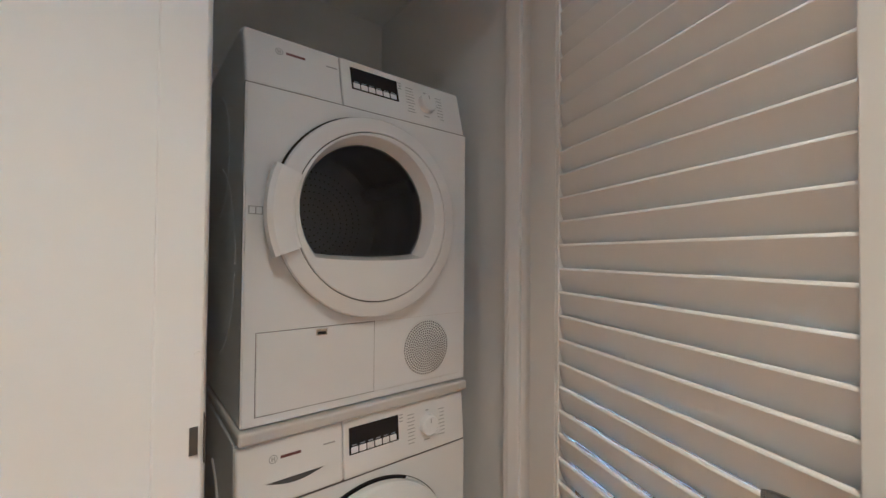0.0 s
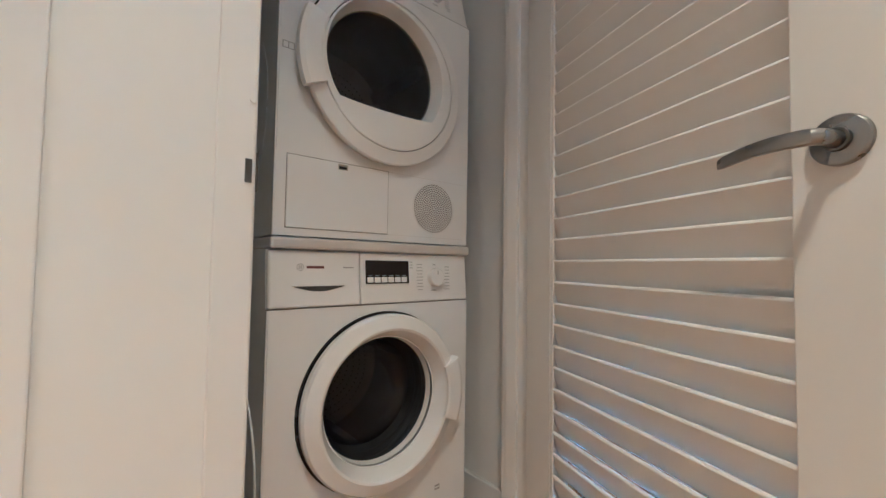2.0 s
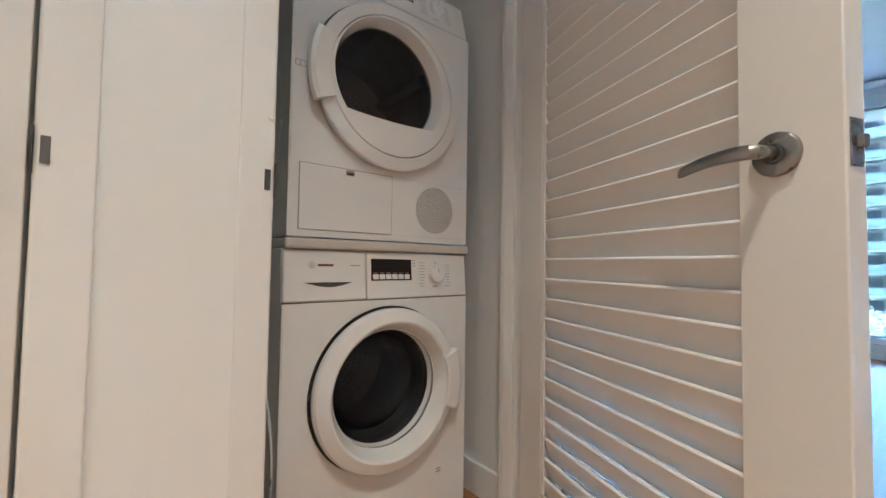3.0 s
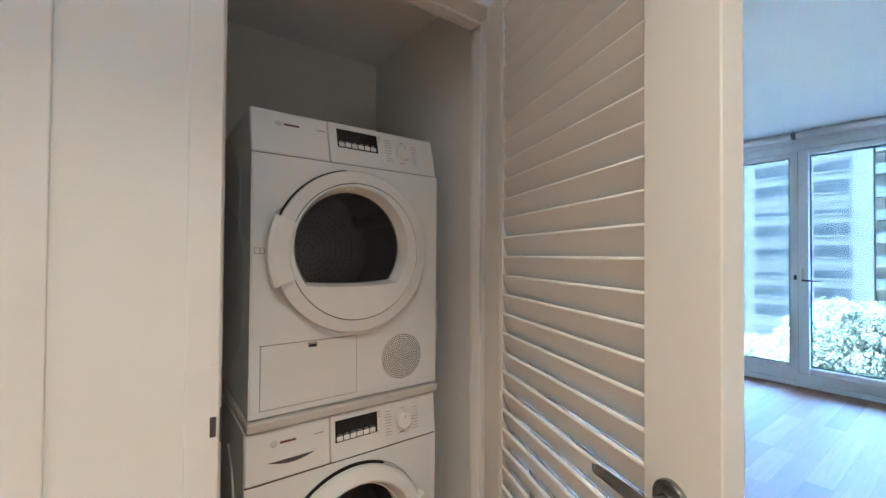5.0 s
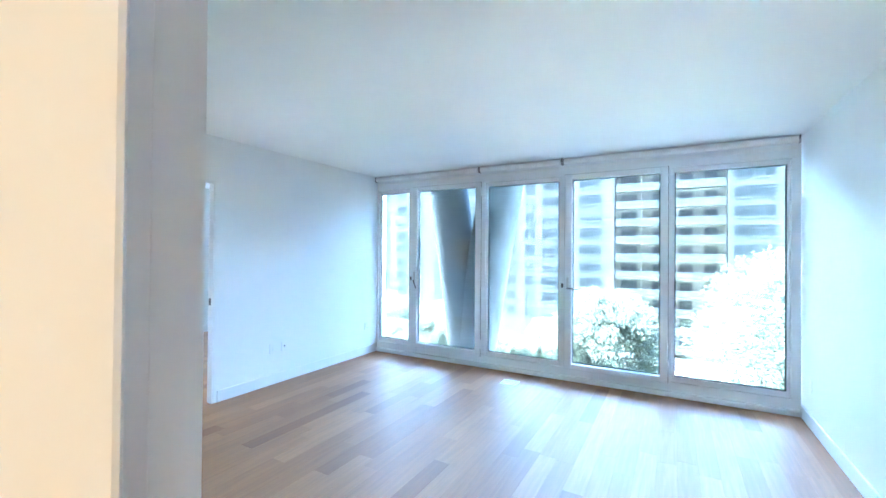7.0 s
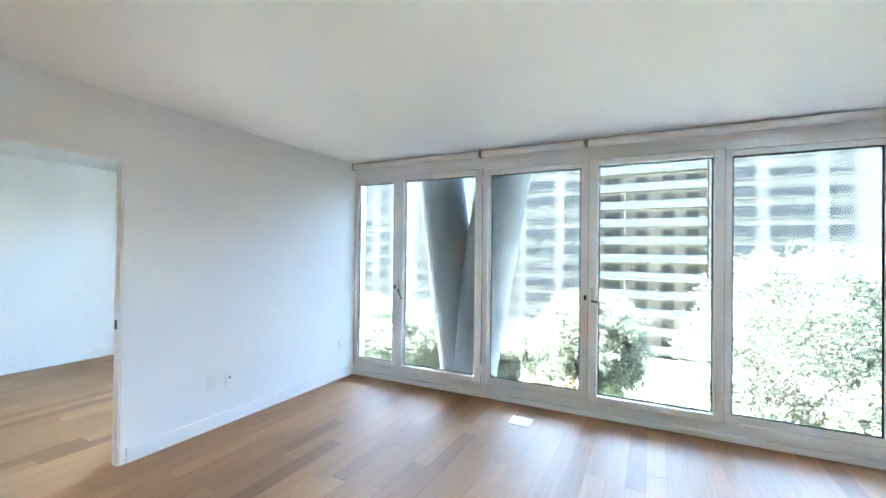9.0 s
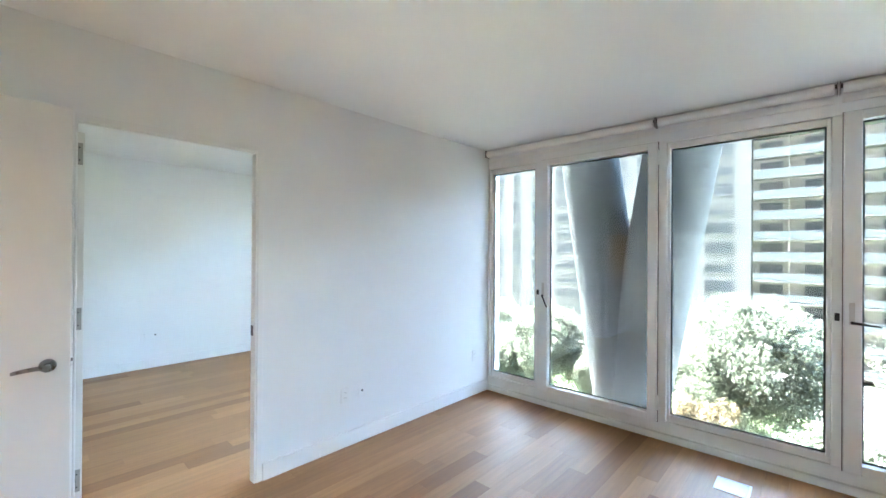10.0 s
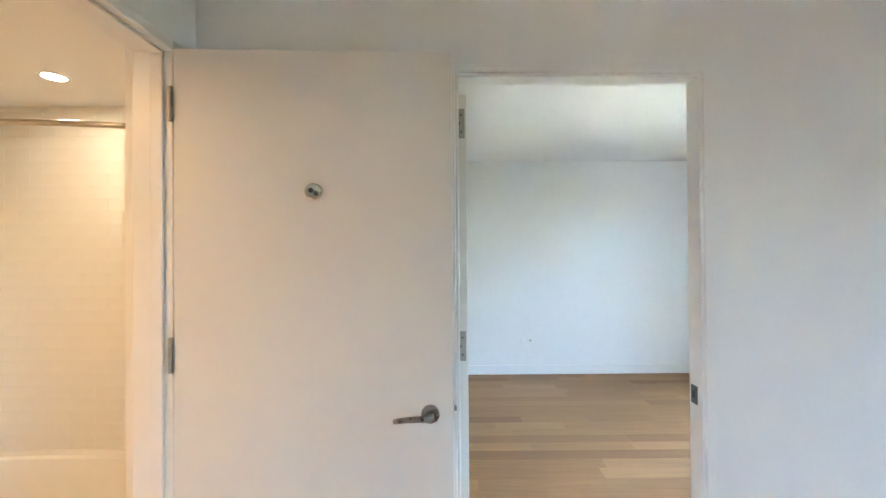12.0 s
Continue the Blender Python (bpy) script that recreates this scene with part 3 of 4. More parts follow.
# ---- window wall ----
window = thing("window_wall", "full-width aluminium window wall with two opening sashes", "window", GLASS_LINE, kind="structure")


def wy(y):
    """Distance along the glass line for a world y."""
    return (y - 3.74) * 1.0002


def bar(name, y0, y1, z0, z1, x0=0.0, x1=0.09, mat=None, parent=None, bevel=0.004, label=""):
    return part(name, boxed(x0, x1, wy(min(y0, y1)), wy(max(y0, y1)), z0, z1, bevel, 2), mat or FRAME, parent or window, label)


bar("sill", 3.74, -1.24, 0.0, 0.055, -0.03, 0.10, bevel=0.012)
bar("bottom_rail", 3.74, -1.24, 0.056, 0.150, 0.006, 0.10)
bar("head_rail", 3.74, -1.24, 2.435, 2.638, 0.004, 0.10)
MULLIONS = [(3.74, 3.715), (3.15, 3.092), (2.035, 1.955), (0.985, 0.925), (-0.135, -0.185), (-1.165, -1.24)]
for y1, y0 in MULLIONS:
    bar("mullion", y0, y1, 0.151, 2.434, 0.002, 0.10)


def pane(y1, y0, z0, z1, parent, depth):
    """Black gasket lines and one sheet of glass."""
    for a, b, c, d in ((y1, y0, z0, z0 + 0.012), (y1, y0, z1 - 0.012, z1), (y1, y1 - 0.012, z0 + 0.0121, z1 - 0.0121), (y0 + 0.012, y0, z0 + 0.0121, z1 - 0.0121)):
        bar("gasket", a, b, c, d, depth, depth + 0.006, GASKET, parent, 0.0)
    g = bar("pane", y1 - 0.002, y0 + 0.002, z0 + 0.002, z1 - 0.002, depth + 0.012, depth + 0.018, PANE, parent, 0.0, "clear window glass")
    g.visible_shadow = False
    return g


def fixed_light(y1, y0):
    g = bar("fixed_frame", y1, y1 - 0.022, 0.152, 2.433, 0.028, 0.085)
    part("bead", boxed(0.028, 0.085, wy(y0), wy(y0 + 0.022), 0.152, 2.433, 0.003), FRAME, g)
    part("bead", boxed(0.028, 0.085, wy(y0 + 0.0222), wy(y1 - 0.0222), 0.152, 0.205, 0.003), FRAME, g)
    part("bead", boxed(0.028, 0.085, wy(y0 + 0.0222), wy(y1 - 0.0222), 2.385, 2.433, 0.003), FRAME, g)
    pane(y1 - 0.0222, y0 + 0.0222, 0.2055, 2.3845, window, 0.05)


def sash(y1, y0, handle_turn):
    """An opening sash, proud of the mullions, with its handle on the far stile."""
    s = bar("sash", y1, y1 - 0.086, 0.142, 2.445, -0.026, 0.07, bevel=0.006, label="opening sash with a dark handle")
    part("stile", boxed(-0.026, 0.07, wy(y0), wy(y0 + 0.074), 0.142, 2.445, 0.006), FRAME, s)
    part("rail", boxed(-0.0255, 0.07, wy(y0 + 0.0742), wy(y1 - 0.0862), 0.142, 0.205, 0.006), FRAME, s)
    part("rail", boxed(-0.0255, 0.07, wy(y0 + 0.0742), wy(y1 - 0.0862), 2.385, 2.445, 0.006), FRAME, s)
    pane(y1 - 0.0864, y0 + 0.0744, 0.2055, 2.3845, window, 0.03)
    # thin dark bars draw the shadow line in the joint round the sash
    for a, b, c, d in ((y1 + 0.005, y1, 0.137, 2.450), (y0, y0 - 0.005, 0.137, 2.450), (y1 - 0.0002, y0 + 0.0002, 0.137, 0.1415), (y1 - 0.0002, y0 + 0.0002, 2.4455, 2.450)):
        bar("sash_joint_shadow", a, b, c, d, -0.003, 0.001, SEAM, s, 0.0)
    hy = wy(y1 - 0.040)
    part("handle_plate", boxed(-0.036, -0.0264, hy - 0.013, hy + 0.013, 1.085, 1.225, 0.004), KITGREY, s, "grey handle plate")
    a = radians(handle_turn)
    base = Vector((-0.052, hy, 1.10))
    tip = base + Vector((-0.012, -math.cos(a) * 0.125, -math.sin(a) * 0.125))
    part("window_handle", tube(tube(bmesh.new(), (-0.034, hy, 1.10), base, 0.009, segs=14), base, tip, 0.009, 0.0065, segs=14), BLACK, s, "black lever handle")
    for hz in (0.30, 2.32):
        part("sash_hinge", tube(bmesh.new(), (-0.020, wy(y0 - 0.008), hz - 0.06), (-0.020, wy(y0 - 0.008), hz + 0.06), 0.007, segs=12), FRAME, s)


fixed_light(3.714, 3.151)
sash(3.088, 2.018, 62)
fixed_light(1.954, 0.986)
sash(0.930, -0.148, 4)
fixed_light(-0.186, -1.164)
for y in (3.118, 0.957):
    part("lock_case", boxed(-0.012, 0.0015, wy(y - 0.012), wy(y + 0.012), 1.10, 1.15, 0.003), BLACK, window)

SHADES = [(3.715, 2.045), (2.01, 0.975), (0.935, -1.205)]
for y1, y0 in SHADES:
    sh = thing("roller_shade", "rolled-up white fabric shade under the ceiling", "roller shade", GLASS_LINE, "shades over the windows")
    part("roll", tube(bmesh.new(), (-0.045, wy(y0), 2.598), (-0.045, wy(y1), 2.598), 0.036, segs=28), SHADE, sh)
    part("hem_bar", boxed(-0.013, -0.003, wy(y0), wy(y1), 2.512, 2.545, 0.003), SHADE, sh)
    for e in (y0, y1):
        part("bracket", boxed(-0.078, 0.0, wy(e) - 0.0145, wy(e) - 0.0125, 2.56, 2.638) if e == y0 else boxed(-0.078, 0.0, wy(e) + 0.0125, wy(e) + 0.0145, 2.56, 2.638), STEEL, sh)
        part("end_cap", tube(bmesh.new(), (-0.045, wy(e) + (-0.012 if e == y0 else 0.0005), 2.612), (-0.045, wy(e) + (-0.0005 if e == y0 else 0.012), 2.612), 0.015, segs=18), BLACK, sh, "dark bracket end cap")

# bedroom window, out of sight round the corner
bed_window = thing("bedroom_window", "wide aluminium bedroom window", "window", GLASS_LINE, kind="structure")
for y0, y1, z0, z1 in ((3.87, 7.32, 0.0, 0.15), (3.87, 7.32, 2.435, 2.63), (3.87, 3.95, 0.151, 2.434), (5.55, 5.63, 0.151, 2.434), (7.24, 7.32, 0.151, 2.434)):
    part("frame_bar", boxed(0.0, 0.09, wy(y0), wy(y1), z0, z1, 0.004), FRAME, bed_window)
# unseen panel added to limit the daylight that enters the bedroom
part("daylight_block", boxed(0.02, 0.085, wy(6.501), wy(7.239), 0.151, 2.434), WALL, bed_window, "unseen white panel closing part of the window to cut the daylight")
for y0, y1 in ((3.951, 5.549), (5.631, 6.499)):
    g = part("pane", boxed(0.04, 0.046, wy(y0), wy(y1), 0.151, 2.434), PANE, bed_window)
    g.visible_shadow = False


# ---- outlets and vent ----
def outlet(x, y, z, facing, group="wall outlets", data=False):
    """A cover plate with two receptacles; facing is the turn about z."""
    o = thing("wall_outlet", "white plastic wall outlet plate with a data jack" if data else "white plastic duplex wall outlet plate", "outlet", pose(x, y, z, 0, 0, facing), group)
    part("cover_plate", boxed(-0.036, 0.036, -0.007, 0.0, -0.058, 0.058, 0.0025), OUTLETM, o)
    if data:
        part("jack", boxed(-0.008, 0.008, -0.0085, -0.0072, -0.008, 0.008), BLACK, o)
    else:
        for dz in (-0.020, 0.020):
            r = part("receptacle", boxed(-0.0165, 0.0165, -0.0095, -0.0072, dz - 0.014, dz + 0.014, 0.001), OUTLETM, o)
            for dx in (-0.006, 0.006):
                part("slot", boxed(dx - 0.001, dx + 0.001, -0.0099, -0.0096, dz - 0.004, dz + 0.005), BLACK, r)


outlet(3.56, NORTH, 0.405, 0)
outlet(3.72, NORTH, 0.405, 0, data=True)
outlet(5.166, NORTH, 0.415, 0)
outlet(2.92, BED_NORTH, 0.42, 0)
outlet(3.04, BED_NORTH, 0.42, 0, data=True)
outlet(5.25, SOUTH, 0.37, 180)

vent = thing("floor_vent", "white metal floor register in the oak floor", "vent", pose(5.02, 1.45, 0.0, 0, 0, 1.0))
for x0, x1, y0, y1 in ((-0.09, 0.09, 0.082, 0.095), (-0.09, 0.09, -0.095, -0.082), (0.077, 0.09, -0.082, 0.082), (-0.09, -0.077, -0.082, 0.082)):
    part("rim", boxed(x0, x1, y0, y1, 0.0, 0.006, 0.0015), OUTLETM, vent)
for k in range(11):
    x = -0.066 + 0.0132 * k
    part("slat", boxed(x - 0.0042, x + 0.0042, -0.082, 0.082, 0.001, 0.0045), OUTLETM, vent)

# ---- lamps ----
for (x, y), z in [(p, CEILING) for p in HALL_LAMPS] + [(p, 2.40) for p in BATH_LAMPS]:
    d = thing("recessed_downlight", "round recessed downlight with a warm glowing lens", "ceiling light", pose(x, y, z), "recessed downlights")
    bm = bmesh.new()
    rr = []
    for r, dz in ((0.046, -0.0005), (0.047, -0.004), (0.062, -0.004), (0.064, 0.0)):
        rr.append([bm.verts.new((r * math.cos(a), r * math.sin(a), dz)) for a in (2 * math.pi * i / 40 for i in range(40))])
    for a, b in zip(rr, rr[1:]):
        for i in range(40):
            bm.faces.new((a[i], a[(i + 1) % 40], b[(i + 1) % 40], b[i]))
    part("trim_ring", bm, OUTLETM, d)
    part("lens", tube(bmesh.new(), (0, 0, -0.002), (0, 0, 0.0), 0.046, segs=40), LENS, d, "glowing warm lens")

# ---- laundry machines ----
def prism(bm, profile, x0, x1, bevel=0.0):
    """Extrudes a (y, z) outline along x."""
    a = [bm.verts.new((x0, y, z)) for y, z in profile]
    b = [bm.verts.new((x1, y, z)) for y, z in profile]
    fs = [bm.faces.new(a), bm.faces.new(list(reversed(b)))]
    n = len(profile)
    for i in range(n):
        fs.append(bm.faces.new((a[i], b[i], b[(i + 1) % n], a[(i + 1) % n])))
    if bevel:
        bmesh.ops.bevel(bm, geom=list({e for f in fs for e in f.edges}), offset=bevel, segments=2, affect="EDGES", profile=0.5)
    return bm


def plate_with_hole(x0, x1, z0, z1, cx, cz, r, y, segs=72):
    """A front sheet with a round port."""
    bm = bmesh.new()
    angles = [2 * math.pi * i / segs for i in range(segs)]
    for ex, ez in ((x0, z0), (x1, z0), (x1, z1), (x0, z1)):
        a = math.atan2(ez - cz, ex - cx) % (2 * math.pi)
        k = min(range(segs), key=lambda i: abs(angles[i] - a))
        angles[k] = a
    inner, outer = [], []
    for a in angles:
        c, s = math.cos(a), math.sin(a)
        inner.append(bm.verts.new((cx + r * c, y, cz + r * s)))
        k = min(((x1 if c > 0 else x0) - cx) / c if abs(c) > 1e-6 else 9, ((z1 if s > 0 else z0) - cz) / s if abs(s) > 1e-6 else 9)
        outer.append(bm.verts.new((cx + k * c, y, cz + k * s)))
    for i in range(segs):
        j = (i + 1) % segs
        bm.faces.new((inner[i], inner[j], outer[j], outer[i]))
    return bm


def sector(bm, cx, cz, r0, r1, mid, spread, y0, y1, n=14):
    """A curved grip: part of a ring between two radii, y0 at its face."""
    rows = []
    for i in range(n + 1):
        a = radians(mid - spread + 2 * spread * i / n)
        c, s = math.cos(a), math.sin(a)
        prof = ((r0, y1), (r0, y0 + 0.002), (r0 + 0.006, y0), (r1 - 0.014, y0 + 0.001), (r1 - 0.003, y0 + 0.006), (r1, y1 - 0.006), (r1 - 0.004, y1))
        rows.append([bm.verts.new((cx + r * c, y, cz + r * s)) for r, y in prof])
    for a, b in zip(rows, rows[1:]):
        for k in range(len(a)):
            f = bm.faces.new((a[k], a[(k + 1) % len(a)], b[(k + 1) % len(a)], b[k]))
    bm.faces.new(rows[0])
    bm.faces.new(rows[-1])
    return bm


def at(bm, m):
    bmesh.ops.transform(bm, matrix=m, verts=bm.verts)
    return bm


def control_panel(root, zp, zt, y0, y1, split, drawer):
    """The leaning fascia with display, keys, dial and print."""
    lean = math.degrees(math.atan2(y1 - y0, zt - zp))
    tall = math.hypot(y1 - y0, zt - zp)
    M = pose(0, y0, zp, -lean, 0, 0)
    left = part("detergent_drawer" if drawer else "condenser_fascia", at(boxed(-0.2985, split - 0.0008, -0.002, 0.014, 0.002, tall, 0.0065, 4), M), PLASTIC, root)
    right = part("control_panel", at(boxed(split + 0.0008, 0.2985, -0.002, 0.012, 0.002, tall, 0.004), M), PLASTIC, root)
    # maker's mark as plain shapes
    bm = bmesh.new()
    for i in range(28):
        a, b = 2 * math.pi * i / 28, 2 * math.pi * (i + 1) / 28
        q = [bm.verts.new((-0.226 + r * math.cos(w), -0.0026, tall - 0.040 + r * math.sin(w))) for r, w in ((0.0072, a), (0.0088, a), (0.0088, b), (0.0072, b))]
        bm.faces.new(q)
    box(bm, -0.2295, -0.2275, -0.0026, -0.0021, tall - 0.0445, tall - 0.0355)
    box(bm, -0.2245, -0.2225, -0.0026, -0.0021, tall - 0.0445, tall - 0.0355)
    box(bm, -0.2275, -0.2245, -0.0026, -0.0021, tall - 0.0408, tall - 0.0392)
    part("maker_emblem", at(bm, M), INK, left)
    part("maker_mark", at(boxed(-0.211, -0.168, -0.0026, -0.0021, tall - 0.0428, tall - 0.0368), M), INKRED, left, "dark red maker's mark as a plain bar")
    part("model_mark", at(boxed(-0.118, -0.090, -0.0026, -0.0021, tall - 0.0415, tall - 0.0385), M), INK, left)
    if drawer:
        bm = bmesh.new()
        n = 16
        top = [bm.verts.new((-0.245 + 0.130 * i / n, -0.003, 0.052)) for i in range(n + 1)]
        low = [bm.verts.new((-0.245 + 0.130 * i / n, -0.003, 0.0515 - 0.0125 * math.sin(math.pi * i / n))) for i in range(n + 1)]
        for i in range(n):
            bm.faces.new((top[i], top[i + 1], low[i + 1], low[i]))
        part("drawer_grip", at(bm, M), GRIP, left, "dark crescent finger grip")
        part("grip_edge", at(boxed(-0.246, -0.114, -0.0055, -0.0022, 0.0515, 0.0545, 0.001), M), PLASTIC, left)
    dx0, dx1, dz0, dz1 = -0.056, 0.080, tall - 0.082, tall - 0.020
    disp = part("display", at(boxed(dx0, dx1, -0.0036, -0.0021, dz0, dz1, 0.001), M), DISPLAY, right, "black display with a row of white keys")
    for k in range(6):
        kx = dx0 + 0.004 + 0.0212 * k
        part("key", at(boxed(kx, kx + 0.0185, -0.0052, -0.0037, dz0 + 0.003, dz0 + 0.0175, 0.0008), M), PLASTIC, disp)
        part("key_print", at(boxed(kx + 0.003, kx + 0.0155, -0.0040, -0.0037, dz0 + 0.0205, dz0 + 0.0225), M), INK, disp)
    kx, kz = 0.171, tall - 0.066
    bm = bmesh.new()
    revolve(bm, [(0.0005, -0.021), (0.0225, -0.021), (0.0255, -0.018), (0.0265, -0.003), (0.0285, -0.0022)], (kx, 0, kz), 40)
    knob = part("dial", at(bm, M), PLASTIC, right, "round white programme dial")
    part("pointer", at(boxed(kx - 0.001, kx + 0.001, -0.0222, -0.0211, kz + 0.007, kz + 0.018), M), INK, knob)
    rnd = random.Random(7 if drawer else 5)
    for k in range(9):
        zz = kz + 0.036 - 0.009 * k
        w = rnd.uniform(0.017, 0.029)
        part("print", at(boxed(kx - 0.040 - w * 0.5 - 0.012, kx - 0.040 + w * 0.5 - 0.012, -0.0026, -0.0021, zz, zz + 0.0019), M), INK, right)
    for k in range(8):
        zz = kz + 0.030 - 0.0095 * k
        w = rnd.uniform(0.014, 0.026)
        part("print", at(boxed(kx + 0.058 - w, kx + 0.058, -0.0026, -0.0021, zz, zz + 0.0019), M), INK, right)
    part("print", at(boxed(kx - 0.004, kx + 0.006, -0.0026, -0.0021, kz + 0.036, kz + 0.0386), M), INK, right)
    part("print", at(boxed(kx - 0.012, kx + 0.006, -0.0026, -0.0021, kz - 0.039, kz - 0.0364), M), INK, right)
    for k in range(3):
        part("print", at(boxed(0.084, 0.094, -0.0026, -0.0021, dz1 - 0.004 - 0.008 * k, dz1 - 0.0015 - 0.008 * k), M), INK, right)


def machine_body(root, height, depth, zp, y1, port):
    """Cabinet with leaning head, a front sheet with its port, and the drum behind."""
    cx, cz, r = port
    bm = bmesh.new()
    prism(bm, [(0.006, 0.002), (depth, 0.002), (depth, height), (y1 + 0.014, height), (0.014, zp), (0.006, zp)], -0.299, 0.299, 0.003)
    bm.normal_update()
    for f in [f for f in bm.faces if abs(f.normal.y) > 0.9 and f.calc_center_median().y < 0.02 and f.calc_area() > 0.05]:
        bm.faces.remove(f)
    body = part("cabinet", bm, ENAMEL_SIDE, root)
    part("front_sheet", plate_with_hole(-0.2955, 0.2955, 0.003, zp - 0.001, cx, cz, r, 0.0), ENAMEL, root)
    for sx in (-1, 1):
        part("front_edge", prism(bmesh.new(), [(0.0, 0.003), (0.0, zp - 0.001), (0.012, zp - 0.001), (0.012, 0.003)], sx * 0.2955, sx * 0.3, 0.002), ENAMEL, body)
    part("seam", boxed(-0.299, 0.299, 0.001, 0.012, zp - 0.0004, zp + 0.0012), SEAM, body)
    bm = bmesh.new()
    revolve(bm, [(r, 0.0), (r, 0.05), (r + 0.03, 0.06), (r + 0.04, 0.40), (0.03, 0.44), (0.0005, 0.44)], (cx, 0, cz), 56)
    part("drum", bm, DRUM, root, "dim steel drum behind the door glass")
    bm = bmesh.new()
    for ring in range(1, 9):
        for i in range(8 * ring):
            a = 2 * math.pi * i / (8 * ring) + 0.2 * ring
            px, pz = cx + 0.021 * ring * math.cos(a), cz + 0.021 * ring * math.sin(a)
            bm.faces.new([bm.verts.new((px + 0.0024 * math.cos(w), 0.437 - 0.04 * max(0.0, 0.021 * ring - 0.03) / (r + 0.01), pz + 0.0024 * math.sin(w))) for w in (math.pi * j / 3 for j in range(6))])
    tagged(part("drum_hole", bm, GASKET, root, "rows of small holes in the drum back"), kind="stuff")
    for k in range(3):
        a = radians(90 + 120 * k)
        part("drum_fin", prism(bmesh.new(), [(0.08, -0.02), (0.38, -0.02), (0.38, 0.02), (0.08, 0.02)], 0.02, 0.05, 0.008), DRUM, root).matrix_basis = Matrix.Translation((cx, 0, cz)) @ Matrix.Rotation(a, 4, "Y") @ Matrix.Translation((r - 0.02, 0, 0))
    return body


dryer = thing("tumble_dryer", "white front-loading tumble dryer stacked on the washing machine", "dryer", pose(0.512, 0.898, 0.893))
DC = (-0.006, 0.449)
body = machine_body(dryer, 0.845, 0.62, 0.712, 0.040, (DC[0], DC[1] + 0.012, 0.185))
control_panel(dryer, 0.712, 0.845, 0.008, 0.042, -0.082, False)
for k, (x0, x1, z0, z1) in enumerate(((-0.272, 0.0020, 0.1935, 0.1948), (-0.272, 0.0020, 0.0205, 0.0218), (-0.2725, -0.2712, 0.0205, 0.1948), (0.0020, 0.0033, 0.0205, 0.1948), (0.0033, 0.288, 0.1935, 0.1943), (0.0033, 0.280, 0.0205, 0.0213))):
    part("panel_seam", boxed(x0, x1, -0.0006, 0.0, z0, z1), SEAM if k < 4 else KITGREY, body)
part("condenser_flap", boxed(-0.2708, 0.0016, -0.0030, -0.0002, 0.0222, 0.1931, 0.001), ENAMEL, dryer, "rectangular white condenser flap")
latch = part("flap_latch", boxed(-0.146, -0.120, -0.0042, -0.0031, 0.176, 0.190, 0.001), CHROME, dryer, "small chrome finger latch")
part("finger_hole", boxed(-0.143, -0.123, -0.0047, -0.0043, 0.1775, 0.1835), BLACK, latch)
bm = bmesh.new()
revolve(bm, [(0.0005, -0.0008), (0.074, -0.0008), (0.076, -0.0002)], (0.163, 0, 0.108), 48)
grille = part("air_grille", bm, PLASTIC, dryer, "round perforated air grille")
bm = bmesh.new()
for k in range(1, 12):
    n = 6 * k
    for i in range(n):
        a = 2 * math.pi * i / n + 0.13 * k
        px, pz = 0.163 + 0.0064 * k * math.cos(a), 0.108 + 0.0064 * k * math.sin(a)
        bm.faces.new([bm.verts.new((px + 0.0023 * math.cos(w), -0.0012, pz + 0.0023 * math.sin(w))) for w in (math.pi * j / 3 for j in range(6))])
tagged(part("perforation", bm, GASKET, grille, "small dark round holes"), kind="stuff")
bm = bmesh.new()
for x0, x1, z0, z1 in ((-0.290, -0.288, 0.440, 0.457), (-0.277, -0.275, 0.440, 0.457), (-0.264, -0.262, 0.440, 0.457), (-0.290, -0.262, 0.440, 0.4415), (-0.288, -0.264, 0.4555, 0.457)):
    box(bm, x0, x1, -0.0008, -0.0002, z0, z1)
part("booklet_icon", bm, INK, dryer, "printed open book symbol")


def d_shape(dx, dz, r):
    """Round outside, flat along the bottom towards the glass."""
    w = min(1.0, max(0.0, (0.198 - r) / 0.02))
    lim = -r * (1 - w) + -0.101 * w
    if dz < lim:
        dz = lim + (dz - lim) * 0.10
    return dx - 0.013 * w, dz + 0.013 * w


bm = bmesh.new()
revolve(bm, [(0.226, 0.0), (0.230, -0.007), (0.2405, -0.009), (0.2415, -0.012), (0.2415, -0.022), (0.2385, -0.0265), (0.206, -0.0345), (0.2045, -0.0335), (0.2036, -0.027)], (DC[0], 0, DC[1]), 96)
ddoor = part("door", bm, PLASTIC, dryer, "large round white door with a smoked window")
bm = bmesh.new()
revolve(bm, [(0.2024, -0.027), (0.2016, -0.0335), (0.1995, -0.035), (0.186, -0.036), (0.180, -0.034), (0.166, 0.004), (0.164, 0.012)], (DC[0], 0, DC[1]), 96, d_shape)
part("inner_ring", bm, PLASTIC, ddoor)
bm = bmesh.new()
revolve(bm, [(0.2038, -0.0300), (0.2022, -0.0300)], (DC[0], 0, DC[1]), 96)
part("ring_seam", bm, BLACK, ddoor)
bm = bmesh.new()
revolve(bm, [(0.1655, 0.004), (0.12, -0.006), (0.06, -0.010), (0.0008, -0.011)], (DC[0], 0, DC[1]), 96, d_shape)
part("door_glass", facing_front(bm), DARKGLASS, ddoor, "smoked dark door glass", False)
part("grip", sector(bmesh.new(), DC[0], DC[1], 0.2045, 0.262, 180, 22, -0.047, -0.020), PLASTIC, ddoor, "white moulded door grip")

